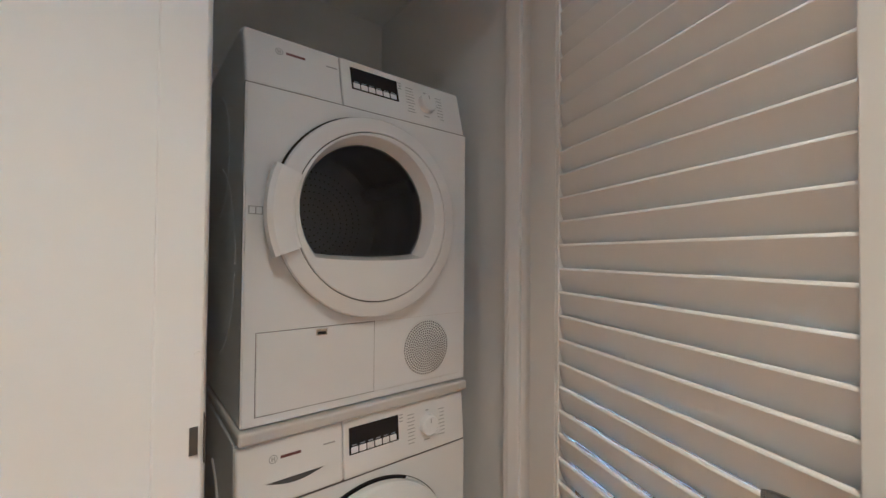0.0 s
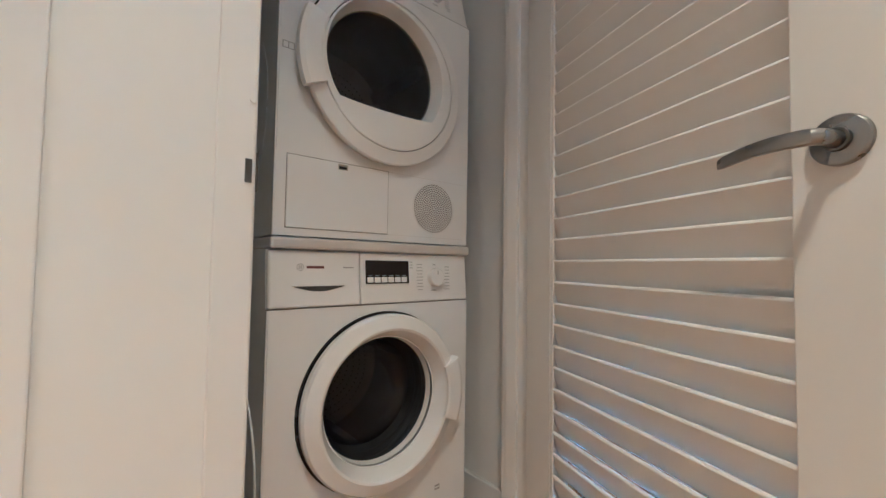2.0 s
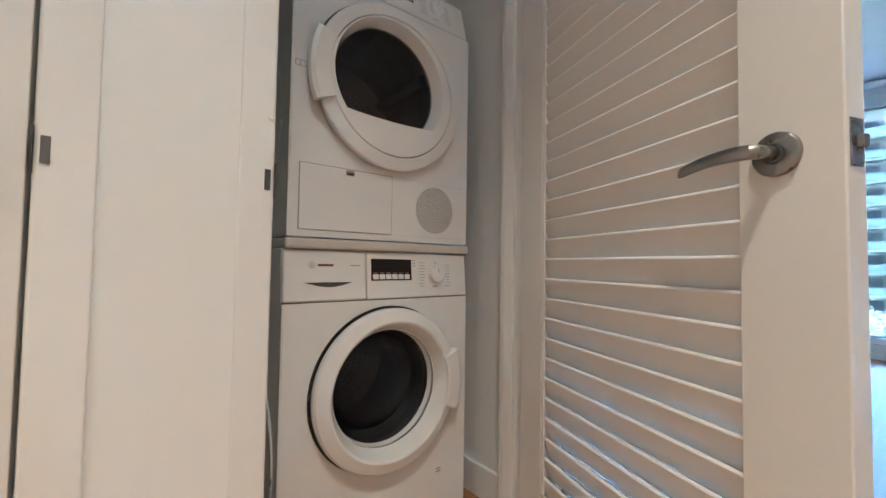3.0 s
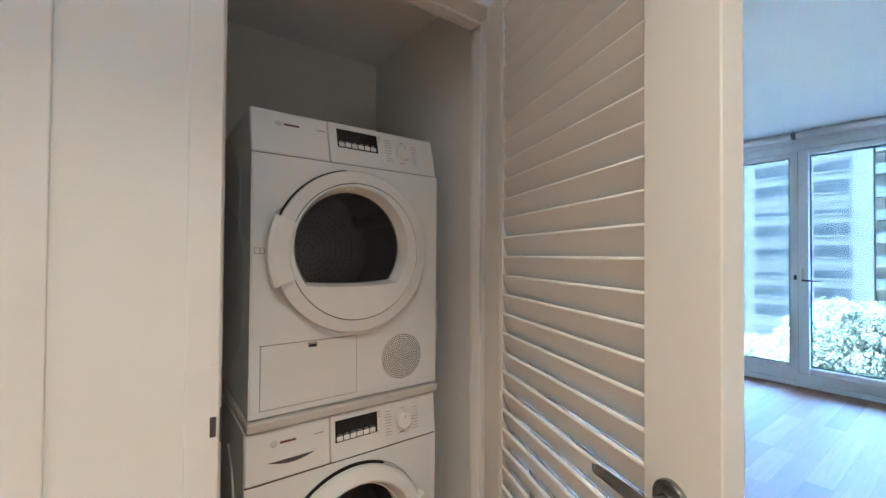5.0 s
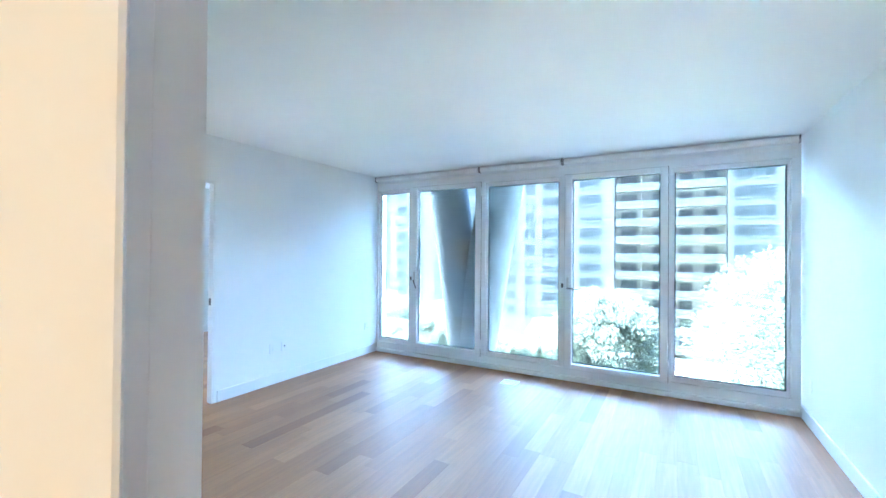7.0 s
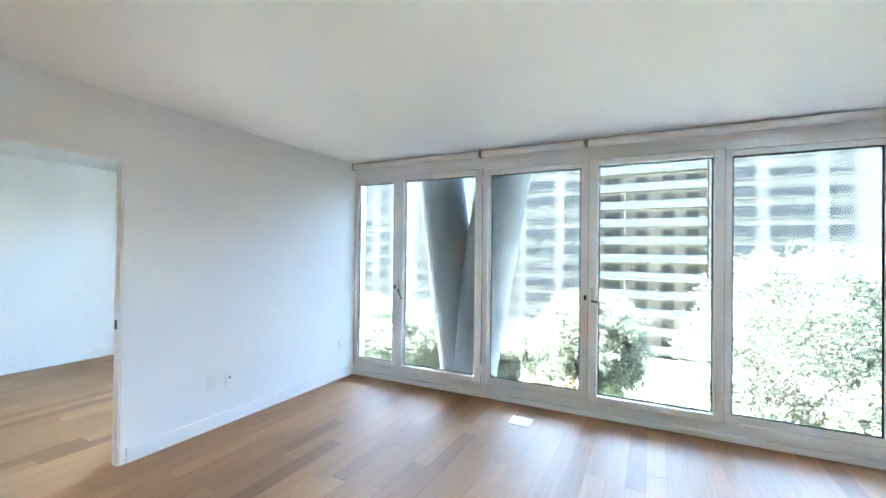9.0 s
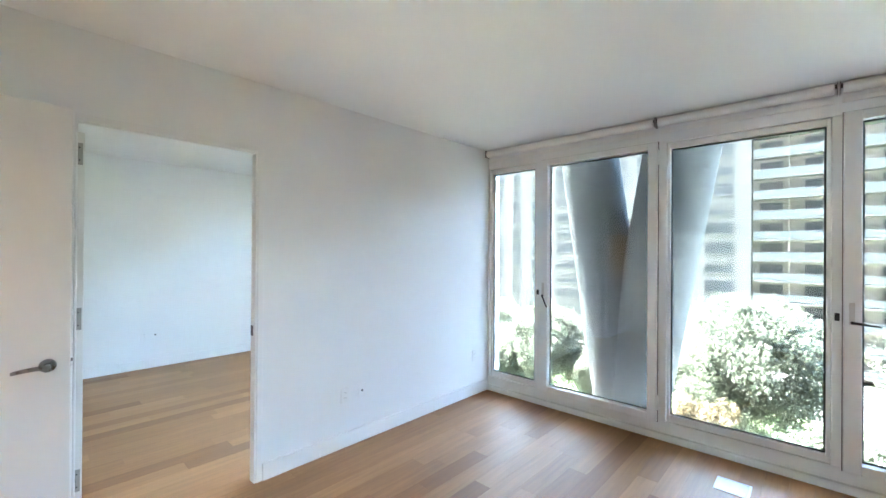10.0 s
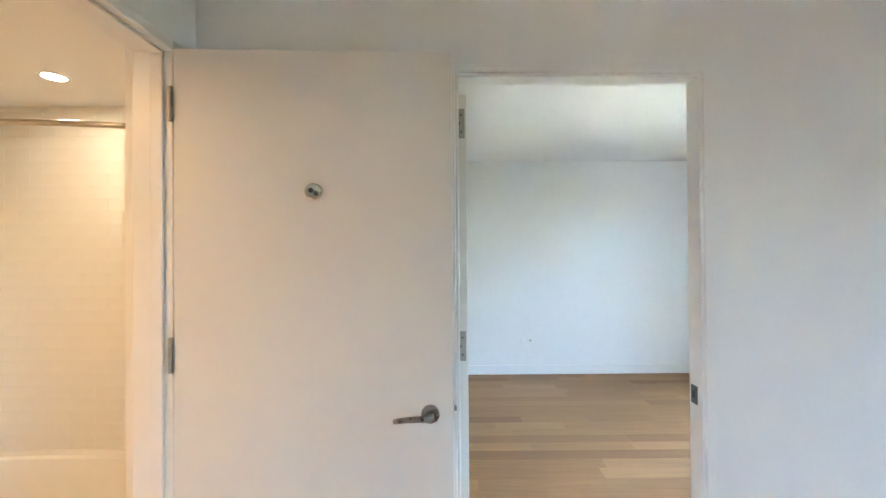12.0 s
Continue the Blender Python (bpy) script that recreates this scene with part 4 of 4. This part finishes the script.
# black arc stands in for the shadow behind the upper left of the rim
part("door_rim_shadow", sector(bmesh.new(), DC[0], DC[1], 0.2385, 0.2455, 128, 30, -0.0035, -0.0005, 40), BLACK, ddoor, "dark arc drawn for the shadow in the gap behind the door rim")

for zc, rr in ((0.60, 0.16), (0.34, 0.24)):
    bm = sweep(bmesh.new(), [(-0.2972, 0.31 - rr * math.cos(radians(a)), zc + rr * math.sin(radians(a))) for a in range(-70, 71, 7)], 0.003, 8)
    part("side_bead", bm, ENAMEL_SIDE, body)

kit = solid("stacking_kit", boxed(-0.302, 0.302, -0.010, 0.60, 0.0, 0.027, 0.006), KITGREY, "grey plastic stacking strip between the two machines", "stacking kit", m=pose(0.508, 0.892, 0.8645))

washer = thing("washing_machine", "white front-loading washing machine on the closet floor", "washer", pose(0.5025, 0.884, 0.0))
WC = (0.002, 0.474)
body = machine_body(washer, 0.864, 0.60, 0.726, 0.010, (WC[0], WC[1], 0.165))
control_panel(washer, 0.726, 0.862, 0.0, 0.012, -0.070, True)
for sx in (-1, 1):
    for y in (0.06, 0.54):
        part("foot", tube(bmesh.new(), (sx * 0.25, y, 0.0), (sx * 0.25, y, 0.013), 0.02, segs=16), BLACK, washer)
bm = bmesh.new()
revolve(bm, [(0.216, 0.0), (0.220, -0.006), (0.2275, -0.008), (0.2290, -0.012), (0.2285, -0.026), (0.2235, -0.034), (0.196, -0.045), (0.193, -0.046), (0.187, -0.043), (0.172, -0.016), (0.164, 0.012), (0.1615, 0.028)], (WC[0], 0, WC[1]), 96)
wdoor = part("door", bm, PLASTIC, washer, "large round white porthole door")
bm = bmesh.new()
revolve(bm, [(0.2300, 0.0005), (0.2335, -0.0008), (0.2335, 0.0)], (WC[0], 0, WC[1]), 96)
part("ring_seam", bm, SEAM, wdoor)
bm = bmesh.new()
revolve(bm, [(0.161, 0.026), (0.154, 0.036), (0.145, 0.055), (0.129, 0.085), (0.104, 0.102), (0.06, 0.108), (0.0008, 0.110)], (WC[0], 0, WC[1]), 72)
part("door_glass", facing_front(bm), BOWL, wdoor, "bowl-shaped clear door glass", False)
bm = bmesh.new()
revolve(bm, [(0.1645, 0.029), (0.160, 0.040), (0.166, 0.055), (0.156, 0.070), (0.162, 0.084), (0.148, 0.100)], (WC[0], 0, WC[1]), 72)
part("bellows", bm, RUBBER, washer, "grey rubber door bellows")
part("grip", sector(bmesh.new(), WC[0], WC[1], 0.186, 0.246, 0, 22, -0.052, -0.016), PLASTIC, wdoor, "white moulded door grip")
# shadow along the left of the washer door rim, drawn as a black arc
part("door_rim_shadow", sector(bmesh.new(), WC[0], WC[1], 0.2275, 0.2318, 160, 95, -0.0030, -0.0005, 80), BLACK, wdoor, "dark arc drawn for the shadow in the gap behind the door rim")
for a in (176, 190):
    part("hinge_gap", boxed(-0.003, 0.003, -0.012, 0.0, -0.007, 0.007), BLACK, wdoor).location = (WC[0] + 0.2305 * math.cos(radians(a)), 0, WC[1] + 0.2305 * math.sin(radians(a)))
bm = bmesh.new()
for k in range(2):
    prism(bm, [(-0.0009, 0.180 + 0.009 * k), (-0.0002, 0.180 + 0.009 * k), (-0.0002, 0.185 + 0.009 * k), (-0.0009, 0.185 + 0.009 * k)], 0.182, 0.200)
part("filter_mark", bm, INK, washer)
for k, (zc, rr) in enumerate(((0.60, 0.16), (0.30, 0.26))):
    bm = sweep(bmesh.new(), [(-0.2995, 0.30 - rr * math.cos(radians(a)), zc + rr * math.sin(radians(a))) for a in range(-70, 71, 7)], 0.004, 8)
    part("side_bead", bm, ENAMEL_SIDE, body)

closet_outlet = thing("closet_outlet", "white wall outlet plate with a black plug", "outlet", pose(0.935, 1.12, 1.08, 0, 0, 90))
part("cover_plate", boxed(-0.06, 0.06, 0.0, 0.006, -0.075, 0.075, 0.002), OUTLETM, closet_outlet)
part("plug", boxed(-0.022, 0.05, 0.0062, 0.045, -0.06, 0.055, 0.008), BLACK, closet_outlet, "black plug")
cord = bmesh.new()
pts = [(0.90, 1.14, 1.03), (0.895, 1.20, 0.93), (0.89, 1.34, 0.88), (0.885, 1.50, 0.92), (0.86, 1.56, 1.05)]
sweep(cord, pts, 0.006, 10)
solid("power_cord", cord, BLACK, "black power cord hanging behind the dryer", "cord")

# ---- bathroom ----
tub = thing("bathtub", "white built-in bathtub below the tiled wall", "bathtub", pose(0.04, 4.29, 0) @ Matrix.Diagonal((1, 1, 0.87, 1)))
bm = bmesh.new()
ringset = []
for hx, hy, z in ((0.885, 0.36, 0.0), (0.885, 0.36, 0.44), (0.88, 0.355, 0.46), (0.80, 0.29, 0.46), (0.785, 0.275, 0.445), (0.70, 0.22, 0.12), (0.62, 0.16, 0.08)):
    ring = []
    for i in range(48):
        a = 2 * math.pi * i / 48
        p = 2.0 / (9 if hx > 0.82 else 4.5)
        ring.append(bm.verts.new((hx * math.copysign(abs(math.cos(a)) ** p, math.cos(a)), hy * math.copysign(abs(math.sin(a)) ** p, math.sin(a)), z)))
    ringset.append(ring)
for a, b in zip(ringset, ringset[1:]):
    for i in range(48):
        f = bm.faces.new((a[i], a[(i + 1) % 48], b[(i + 1) % 48], b[i]))
        f.smooth = True
bm.faces.new(ringset[-1])
part("basin", bm, TUB, tub)
part("drain", tube(bmesh.new(), (-0.5, 0, 0.0805), (-0.5, 0, 0.085), 0.03, segs=20), CHROME, tub)

rod = thing("shower_rod", "curved polished chrome shower curtain rod", "curtain rod", pose(0, 0, 2.07))
bm = bmesh.new()
pr = [(x, 4.06 - 0.15 * (1 - ((x - 0.04) / 0.89) ** 2), 0.0) for x in (-0.846 + 1.776 * i / 24 for i in range(25))]
sweep(bm, pr, 0.0125, 16)
part("bar", bm, ROD, rod)
for x in (-0.845, 0.930):
    part("flange", tube(bmesh.new(), (x - 0.005, 4.06, 0), (x + 0.005, 4.06, 0), 0.03, segs=24), CHROME, rod)

# ---- outside ----
GROUND = -14.0
structure("ground", boxed(-300, 900, -600, 600, GROUND - 1, GROUND), GRASS, "lawn and planting below the windows", "ground")
structure("road", boxed(52, 60, -600, 600, GROUND + 0.004, GROUND + 0.02), ASPHALT, "asphalt street in front of the apartment block", "road")
structure("pavement", boxed(60, 69.5, -600, 600, GROUND + 0.004, GROUND + 0.16), STREET, "dark grey pavement, kept dark to limit bounce onto the facade", "pavement")
# added reflector: wide pale paving that throws sunlight up onto the ceiling
structure("bounce_paving", boxed(7.5, 27, -60, 60, GROUND + 0.004, GROUND + 0.12), PAVING, "pale concrete paving added at the foot of the building to bounce sunlight up", "pavement")
structure("path", boxed(40, 43, -600, 600, GROUND + 0.004, GROUND + 0.05), STREET, "dark grey garden path, kept dark to limit bounce", "pavement")


def leaning_column(name, y_at, slope, radius, label):
    """A raking round column just outside the glass."""
    bm = bmesh.new()
    n, m = 64, 36
    rows = []
    for k in range(m + 1):
        z = -14 + 16.8 * k / m if k < 20 else -4.67 + (4.5 + 4.67) * (k - 20) / (m - 20)
        yc = y_at + slope * max(z, -0.45)
        rows.append([bm.verts.new((6.12 + radius * math.cos(a), yc + radius * math.sin(a), z)) for a in (2 * math.pi * i / n for i in range(n))])
    for a, b in zip(rows, rows[1:]):
        for i in range(n):
            f = bm.faces.new((a[i], a[(i + 1) % n], b[(i + 1) % n], b[i]))
            f.smooth = True
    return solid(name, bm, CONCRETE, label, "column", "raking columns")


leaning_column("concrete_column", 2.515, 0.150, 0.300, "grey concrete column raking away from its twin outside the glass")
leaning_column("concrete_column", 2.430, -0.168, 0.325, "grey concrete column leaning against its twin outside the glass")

# unseen tower wall, its long ends added to block sky and dim the far facade
bm = bmesh.new()
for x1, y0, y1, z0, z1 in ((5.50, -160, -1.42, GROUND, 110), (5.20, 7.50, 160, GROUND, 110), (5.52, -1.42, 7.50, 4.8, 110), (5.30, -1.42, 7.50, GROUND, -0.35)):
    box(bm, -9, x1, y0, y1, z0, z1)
structure("tower_screen_wall", bm, BRICKA, "unseen outer wall round the flat, stretched sideways to screen sky from the facade opposite", "wall")

FACE = 70.0
STOREY = 2.74
block = thing("apartment_building", "tall pale brick apartment building with rows of windows across the street", "building", pose(0, 0, GROUND))
H0 = -GROUND
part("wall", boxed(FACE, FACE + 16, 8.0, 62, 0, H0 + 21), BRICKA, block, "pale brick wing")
part("wall", boxed(FACE + 1.5, FACE + 16, -6.9, 8.0, 0, H0 + 21), BRICKB, block, "tan brick wall behind the balconies")
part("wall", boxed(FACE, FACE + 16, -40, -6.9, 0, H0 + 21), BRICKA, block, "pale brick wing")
part("roof", boxed(FACE - 0.3, FACE + 16.3, -40.3, 62.3, H0 + 21, H0 + 22), SLAB, block)


def far_window(width, height, lights, blind):
    """Frame with a transom and its lights, the glass behind, and a blind drawn over part of it."""
    bm = bmesh.new()
    t = 0.07
    box(bm, -0.06, 0.02, -width / 2, width / 2, -height / 2, -height / 2 + t)
    box(bm, -0.06, 0.02, -width / 2, width / 2, height / 2 - t, height / 2)
    for k in range(lights + 1):
        y = -width / 2 + (width - t) * k / lights
        box(bm, -0.06, 0.02, y, y + t, -height / 2 + t, height / 2 - t)
    box(bm, -0.055, 0.02, -width / 2 + t, width / 2 - t, height * 0.18, height * 0.18 + 0.06)
    box(bm, -0.16, 0.02, -width / 2 - 0.1, width / 2 + 0.1, -height / 2 - 0.12, -height / 2)
    zb = height / 2 - t - blind * (height - 2 * t)
    g = boxed(-0.03, 0.015, -width / 2 + t, width / 2 - t, -height / 2 + t, zb)
    shade = finish(boxed(-0.03, 0.015, -width / 2 + t, width / 2 - t, zb, height / 2 - t), BLIND) if blind else None
    return finish(bm, FARFRAME), finish(g, FARGLASS), shade


KINDS = {(w, b): far_window(w, 1.65, n, b) for w, n in ((1.7, 2), (2.4, 2), (3.4, 3), (4.7, 4)) for b in (0, 0.3, 0.62)}
pick = random.Random(31)


def shrub_mesh():
    """A loose tuft of leaves on a few stems."""
    bm = bmesh.new()
    for k in range(5):
        a = 1.257 * k
        tube(bm, (0, 0, 0.42), (0.16 * math.cos(a), 0.22 * math.sin(a), 1.05), 0.012, 0.006, 5)
    for k in range(90):
        a, u = pick.uniform(0, 2 * math.pi), pick.uniform(-1, 1)
        r = math.sqrt(1 - u * u) * pick.uniform(0.5, 1.0)
        c = Vector((0.26 * r * math.cos(a), 0.38 * r * math.sin(a), 1.05 + 0.48 * u))
        q = Euler((pick.uniform(-1, 1), pick.uniform(-1, 1), a)).to_matrix()
        bm.faces.new([bm.verts.new(c + q @ Vector(p)) for p in ((-0.09, 0, 0), (0, 0.05, 0.02), (0.10, 0, -0.02), (0, -0.05, 0.02))])
    return finish(bm, LEAVES, False)


SHRUBS = [shrub_mesh() for k in range(3)]
POT = finish(tube(bmesh.new(), (0, 0, 0.0005), (0, 0, 0.44), 0.17, 0.23, 14), BRICKB)


def hang_window(w, x, y, z):
    frame_mesh, glass_mesh, shade = KINDS[w, pick.choice((0, 0, 0, 0.3, 0.62))]
    f = part("window", frame_mesh, FARFRAME, block)
    f.location = (x, y, z)
    part("pane", glass_mesh, FARGLASS, f)
    if shade:
        part("blind", shade, BLIND, f)


COLUMNS = [(58.6, 2.4), (54.0, 2.4), (49.6, 2.4), (45.2, 1.7), (40.0, 3.4), (34.2, 4.7), (28.9, 2.4), (25.2, 1.7), (21.9, 1.7), (17.4, 4.7), (11.7, 3.4), (-9.9, 4.7), (-16.1, 4.7), (-21.0, 2.4), (-27.0, 4.7), (-34.0, 4.7)]
for y, w in COLUMNS:
    for k in range(-2, 9):
        hang_window(w, FACE - 0.01, y, H0 + 13.15 - STOREY * k)
BALCONY = [finish(boxed(FACE - 0.25, FACE + 1.5, -6.7, 7.8, -0.2, 0.0), SLAB),
           finish(boxed(FACE - 0.20, FACE - 0.17, -6.62, 7.72, 0.10, 0.92), RAILING),
           finish(boxed(FACE - 0.24, FACE - 0.15, -6.7, 7.8, 0.93, 1.0), SLAB)]
POST = finish(boxed(FACE - 0.2, FACE - 0.12, -0.04, 0.04, 0.001, 0.92), SLAB)
FIN = finish(boxed(FACE + 0.3, FACE + 1.49, -0.09, 0.09, 0.001, STOREY - 0.201), BRICKB)
for k in range(-2, 10):
    b = part("balcony", BALCONY[0], SLAB, block)
    b.location = (0, 0, H0 + 11.55 - STOREY * k)
    part("railing", BALCONY[1], RAILING, b)
    part("handrail", BALCONY[2], SLAB, b)
    for y in (-6.6, -4.0, -1.4, 1.3, 6.0, 7.7):
        part("post", POST, SLAB, b).location = (0, y, 0)
    part("divider", FIN, BRICKB, b).location = (0, 4.15, 0)
    for y in pick.sample((6.9, 5.2, 3.2, 0.2, -0.6, -3.4, -4.2, -6.1), 3):
        part("planter", POT, BRICKB, b).location = (FACE + 0.2, y, 0)
        part("shrub", pick.choice(SHRUBS), LEAVES, b, "green balcony shrub").location = (FACE + 0.2, y, 0)
    for y, w in ((6.0, 2.4), (1.8, 1.7), (-1.85, 1.7), (-5.0, 1.7)):
        hang_window(w, FACE + 1.49, y, H0 + 11.55 - STOREY * k + 1.35)


def tree(x, y, top, spread, seed, leaves=LEAVES, label="leafy street tree in full sun, its crown near window height"):
    """Tapered trunk, forking limbs and a crown of many small leaves in uneven clumps."""
    rnd = random.Random(seed)
    root = thing("tree", label, "tree", pose(x, y, GROUND), "trees below the windows")
    h = top - GROUND
    bm = bmesh.new()
    tube(bm, (0, 0, 0), (0.1, 0.1, h * 0.45), 0.28, 0.17, 12)
    clumps = []
    for k in range(9):
        a = rnd.uniform(0, 2 * math.pi)
        e = Vector((math.cos(a) * spread * rnd.uniform(0.35, 0.75), math.sin(a) * spread * rnd.uniform(0.35, 0.75), h * rnd.uniform(0.50, 0.70)))
        s = Vector((0.1, 0.1, h * rnd.uniform(0.25, 0.45)))
        tube(bm, s, e, 0.11, 0.03, 8)
    part("trunk", bm, BARK, root)
    for k in range(230):
        a = rnd.uniform(0, 2 * math.pi)
        u = rnd.uniform(-1, 1)
        rr = rnd.uniform(0.3, 1.0) ** 0.5
        s = math.sqrt(1 - u * u)
        clumps.append((Vector((math.cos(a) * s * spread * rr, math.sin(a) * s * spread * rr, h * 0.64 + u * h * 0.34 * rr)), rnd.uniform(0.5, 1.15) * spread * 0.24))
    verts, faces = [], []
    for c, r in clumps:
        for i in range(150):
            d = Vector((rnd.gauss(0, 1), rnd.gauss(0, 1), rnd.gauss(0, 0.8))).normalized() * r * rnd.uniform(0.3, 1.0) ** 0.5
            p = c + d
            q = Euler((rnd.uniform(-1, 1), rnd.uniform(-1, 1), rnd.uniform(0, 6.28))).to_matrix()
            w = rnd.uniform(0.075, 0.125)
            b = len(verts)
            for vx, vy, vz in ((-w, 0, 0), (0, w * 0.6, 0.03), (w * 1.2, 0, -0.03), (0, -w * 0.6, 0.03)):
                verts.append(p + q @ Vector((vx, vy, vz)))
            faces.append((b, b + 1, b + 2, b + 3))
    me = bpy.data.meshes.new("crown")
    me.from_pydata(verts, [], faces)
    me.materials.append(leaves)
    part("crown", me, leaves, root)


tree(34, 4.6, -1.0, 4.0, 1)
tree(29, -6.9, 2.1, 5.7, 2)
tree(27, -18.0, 3.4, 6.0, 3)
tree(36, 20.0, -3.6, 3.8, 4)
tree(37, 26.0, -6.2, 4.2, 5)
tree(24, 5.2, -5.4, 2.4, 6, LEAVES2, "young tree with yellowing leaves below the windows")
tree(22, -0.8, -4.6, 3.2, 7)
tree(48, 36.0, -5.0, 5.0, 8)
tree(20, -10.0, -0.6, 4.4, 9)
tree(36, 14.0, -5.8, 3.2, 10)
tree(44, 10.5, -5.4, 3.4, 11)

# ---- tiles over the tub ----
tile_mesh = finish(boxed(-0.0755, 0.0755, -0.006, 0.0, -0.0361, 0.0361, 0.0006, 1), TILE)
tiles = structure("bath_tile_bed", boxed(-0.849, 0.934, 4.6495, 4.6598, 0.38, 2.399), GROUT, "pale grout bed of the tub wall", "tiled wall")
row = 0
z = 0.44
while z < 2.37:
    x = -0.77 + (0.076 if row % 2 else 0.0)
    while x < 0.86:
        t = part("tile", tile_mesh, TILE, tiles)
        t.location = (x, 4.654, z)
        x += 0.1516
    row += 1
    z += 0.0728

# ---- oak planks ----
def plank_floor(name, label, x0, x1, y0, y1, near, seed, keep=()):
    """Rows of planks along x; those in the near rectangle are pieces, the rest one joined part."""
    rnd = random.Random(seed)
    width = 0.128
    bed = structure(name, boxed(x0, x1, y0, y1, -0.0115, -0.008), SUBFLOOR, label, "floor")
    lengths = [0.6, 0.8, 1.0, 1.2, 1.4, 1.7]
    meshes = {}
    rest_v, rest_f = [], []
    y = y0
    count = 0
    while y < y1 - 0.01:
        w = min(width, y1 - y)
        x = x0 - rnd.uniform(0, 1.0)
        while x < x1:
            n = rnd.choice(lengths)
            a, b = max(x, x0), min(x + n, x1)
            x += n
            if b - a < 0.02:
                continue
            cx, cy = (a + b) / 2, y + w / 2
            if count < 300 and near[0] <= cx <= near[1] and near[2] <= cy <= near[3]:
                key = (round(b - a, 3), round(w, 3))
                if key not in meshes:
                    l, d, e = (b - a) / 2 - 0.0002, w / 2 - 0.0002, 0.0006
                    me = bpy.data.meshes.new("plank")
                    vs = [(-l, -d, -0.008), (l, -d, -0.008), (l, d, -0.008), (-l, d, -0.008), (-l, -d, -e * 0.7), (l, -d, -e * 0.7), (l, d, -e * 0.7), (-l, d, -e * 0.7),
                          (-l + e, -d + e, 0), (l - e, -d + e, 0), (l - e, d - e, 0), (-l + e, d - e, 0)]
                    fs = [(0, 1, 5, 4), (1, 2, 6, 5), (2, 3, 7, 6), (3, 0, 4, 7), (4, 5, 9, 8), (5, 6, 10, 9), (6, 7, 11, 10), (7, 4, 8, 11), (8, 9, 10, 11)]
                    me.from_pydata(vs, [], fs)
                    me.materials.append(OAK)
                    meshes[key] = me
                p = part("plank", meshes[key], OAK, bed)
                p.location = (cx, cy, rnd.uniform(-0.0004, 0.0))
                count += 1
            else:
                k = len(rest_v)
                l, d, e = (b - a) / 2 - 0.0002, w / 2 - 0.0002, 0.0006
                rest_v += [(cx + sx * q * 1.0 * (l - o), cy + sy * (d - o), zz) for zz, o, q in ((-0.008, 0, 1), (-e * 0.7, 0, 1), (0.0, e, 1)) for sx, sy in ((-1, -1), (1, -1), (1, 1), (-1, 1))]
                rest_f += [(k + i, k + (i + 1) % 4, k + 4 + (i + 1) % 4, k + 4 + i) for i in range(4)]
                rest_f += [(k + 4 + i, k + 4 + (i + 1) % 4, k + 8 + (i + 1) % 4, k + 8 + i) for i in range(4)]
                rest_f.append((k + 8, k + 9, k + 10, k + 11))
        y += width
    if rest_v:
        me = bpy.data.meshes.new("planks")
        me.from_pydata(rest_v, [], rest_f)
        me.materials.append(OAK)
        tagged(part("far_planks", me, OAK, bed), "oak planks further off", kind="stuff")


plank_floor("floor_living", "oiled oak plank floor of living room and hall", -2.6, 5.52, -1.25, 3.86, (1.0, 5.6, -1.3, 3.9), 11)
plank_floor("floor_bedroom", "oiled oak plank floor of the bedroom", 0.92, 5.55, 3.86, 7.33, (1.0, 5.6, 3.8, 7.4), 12)
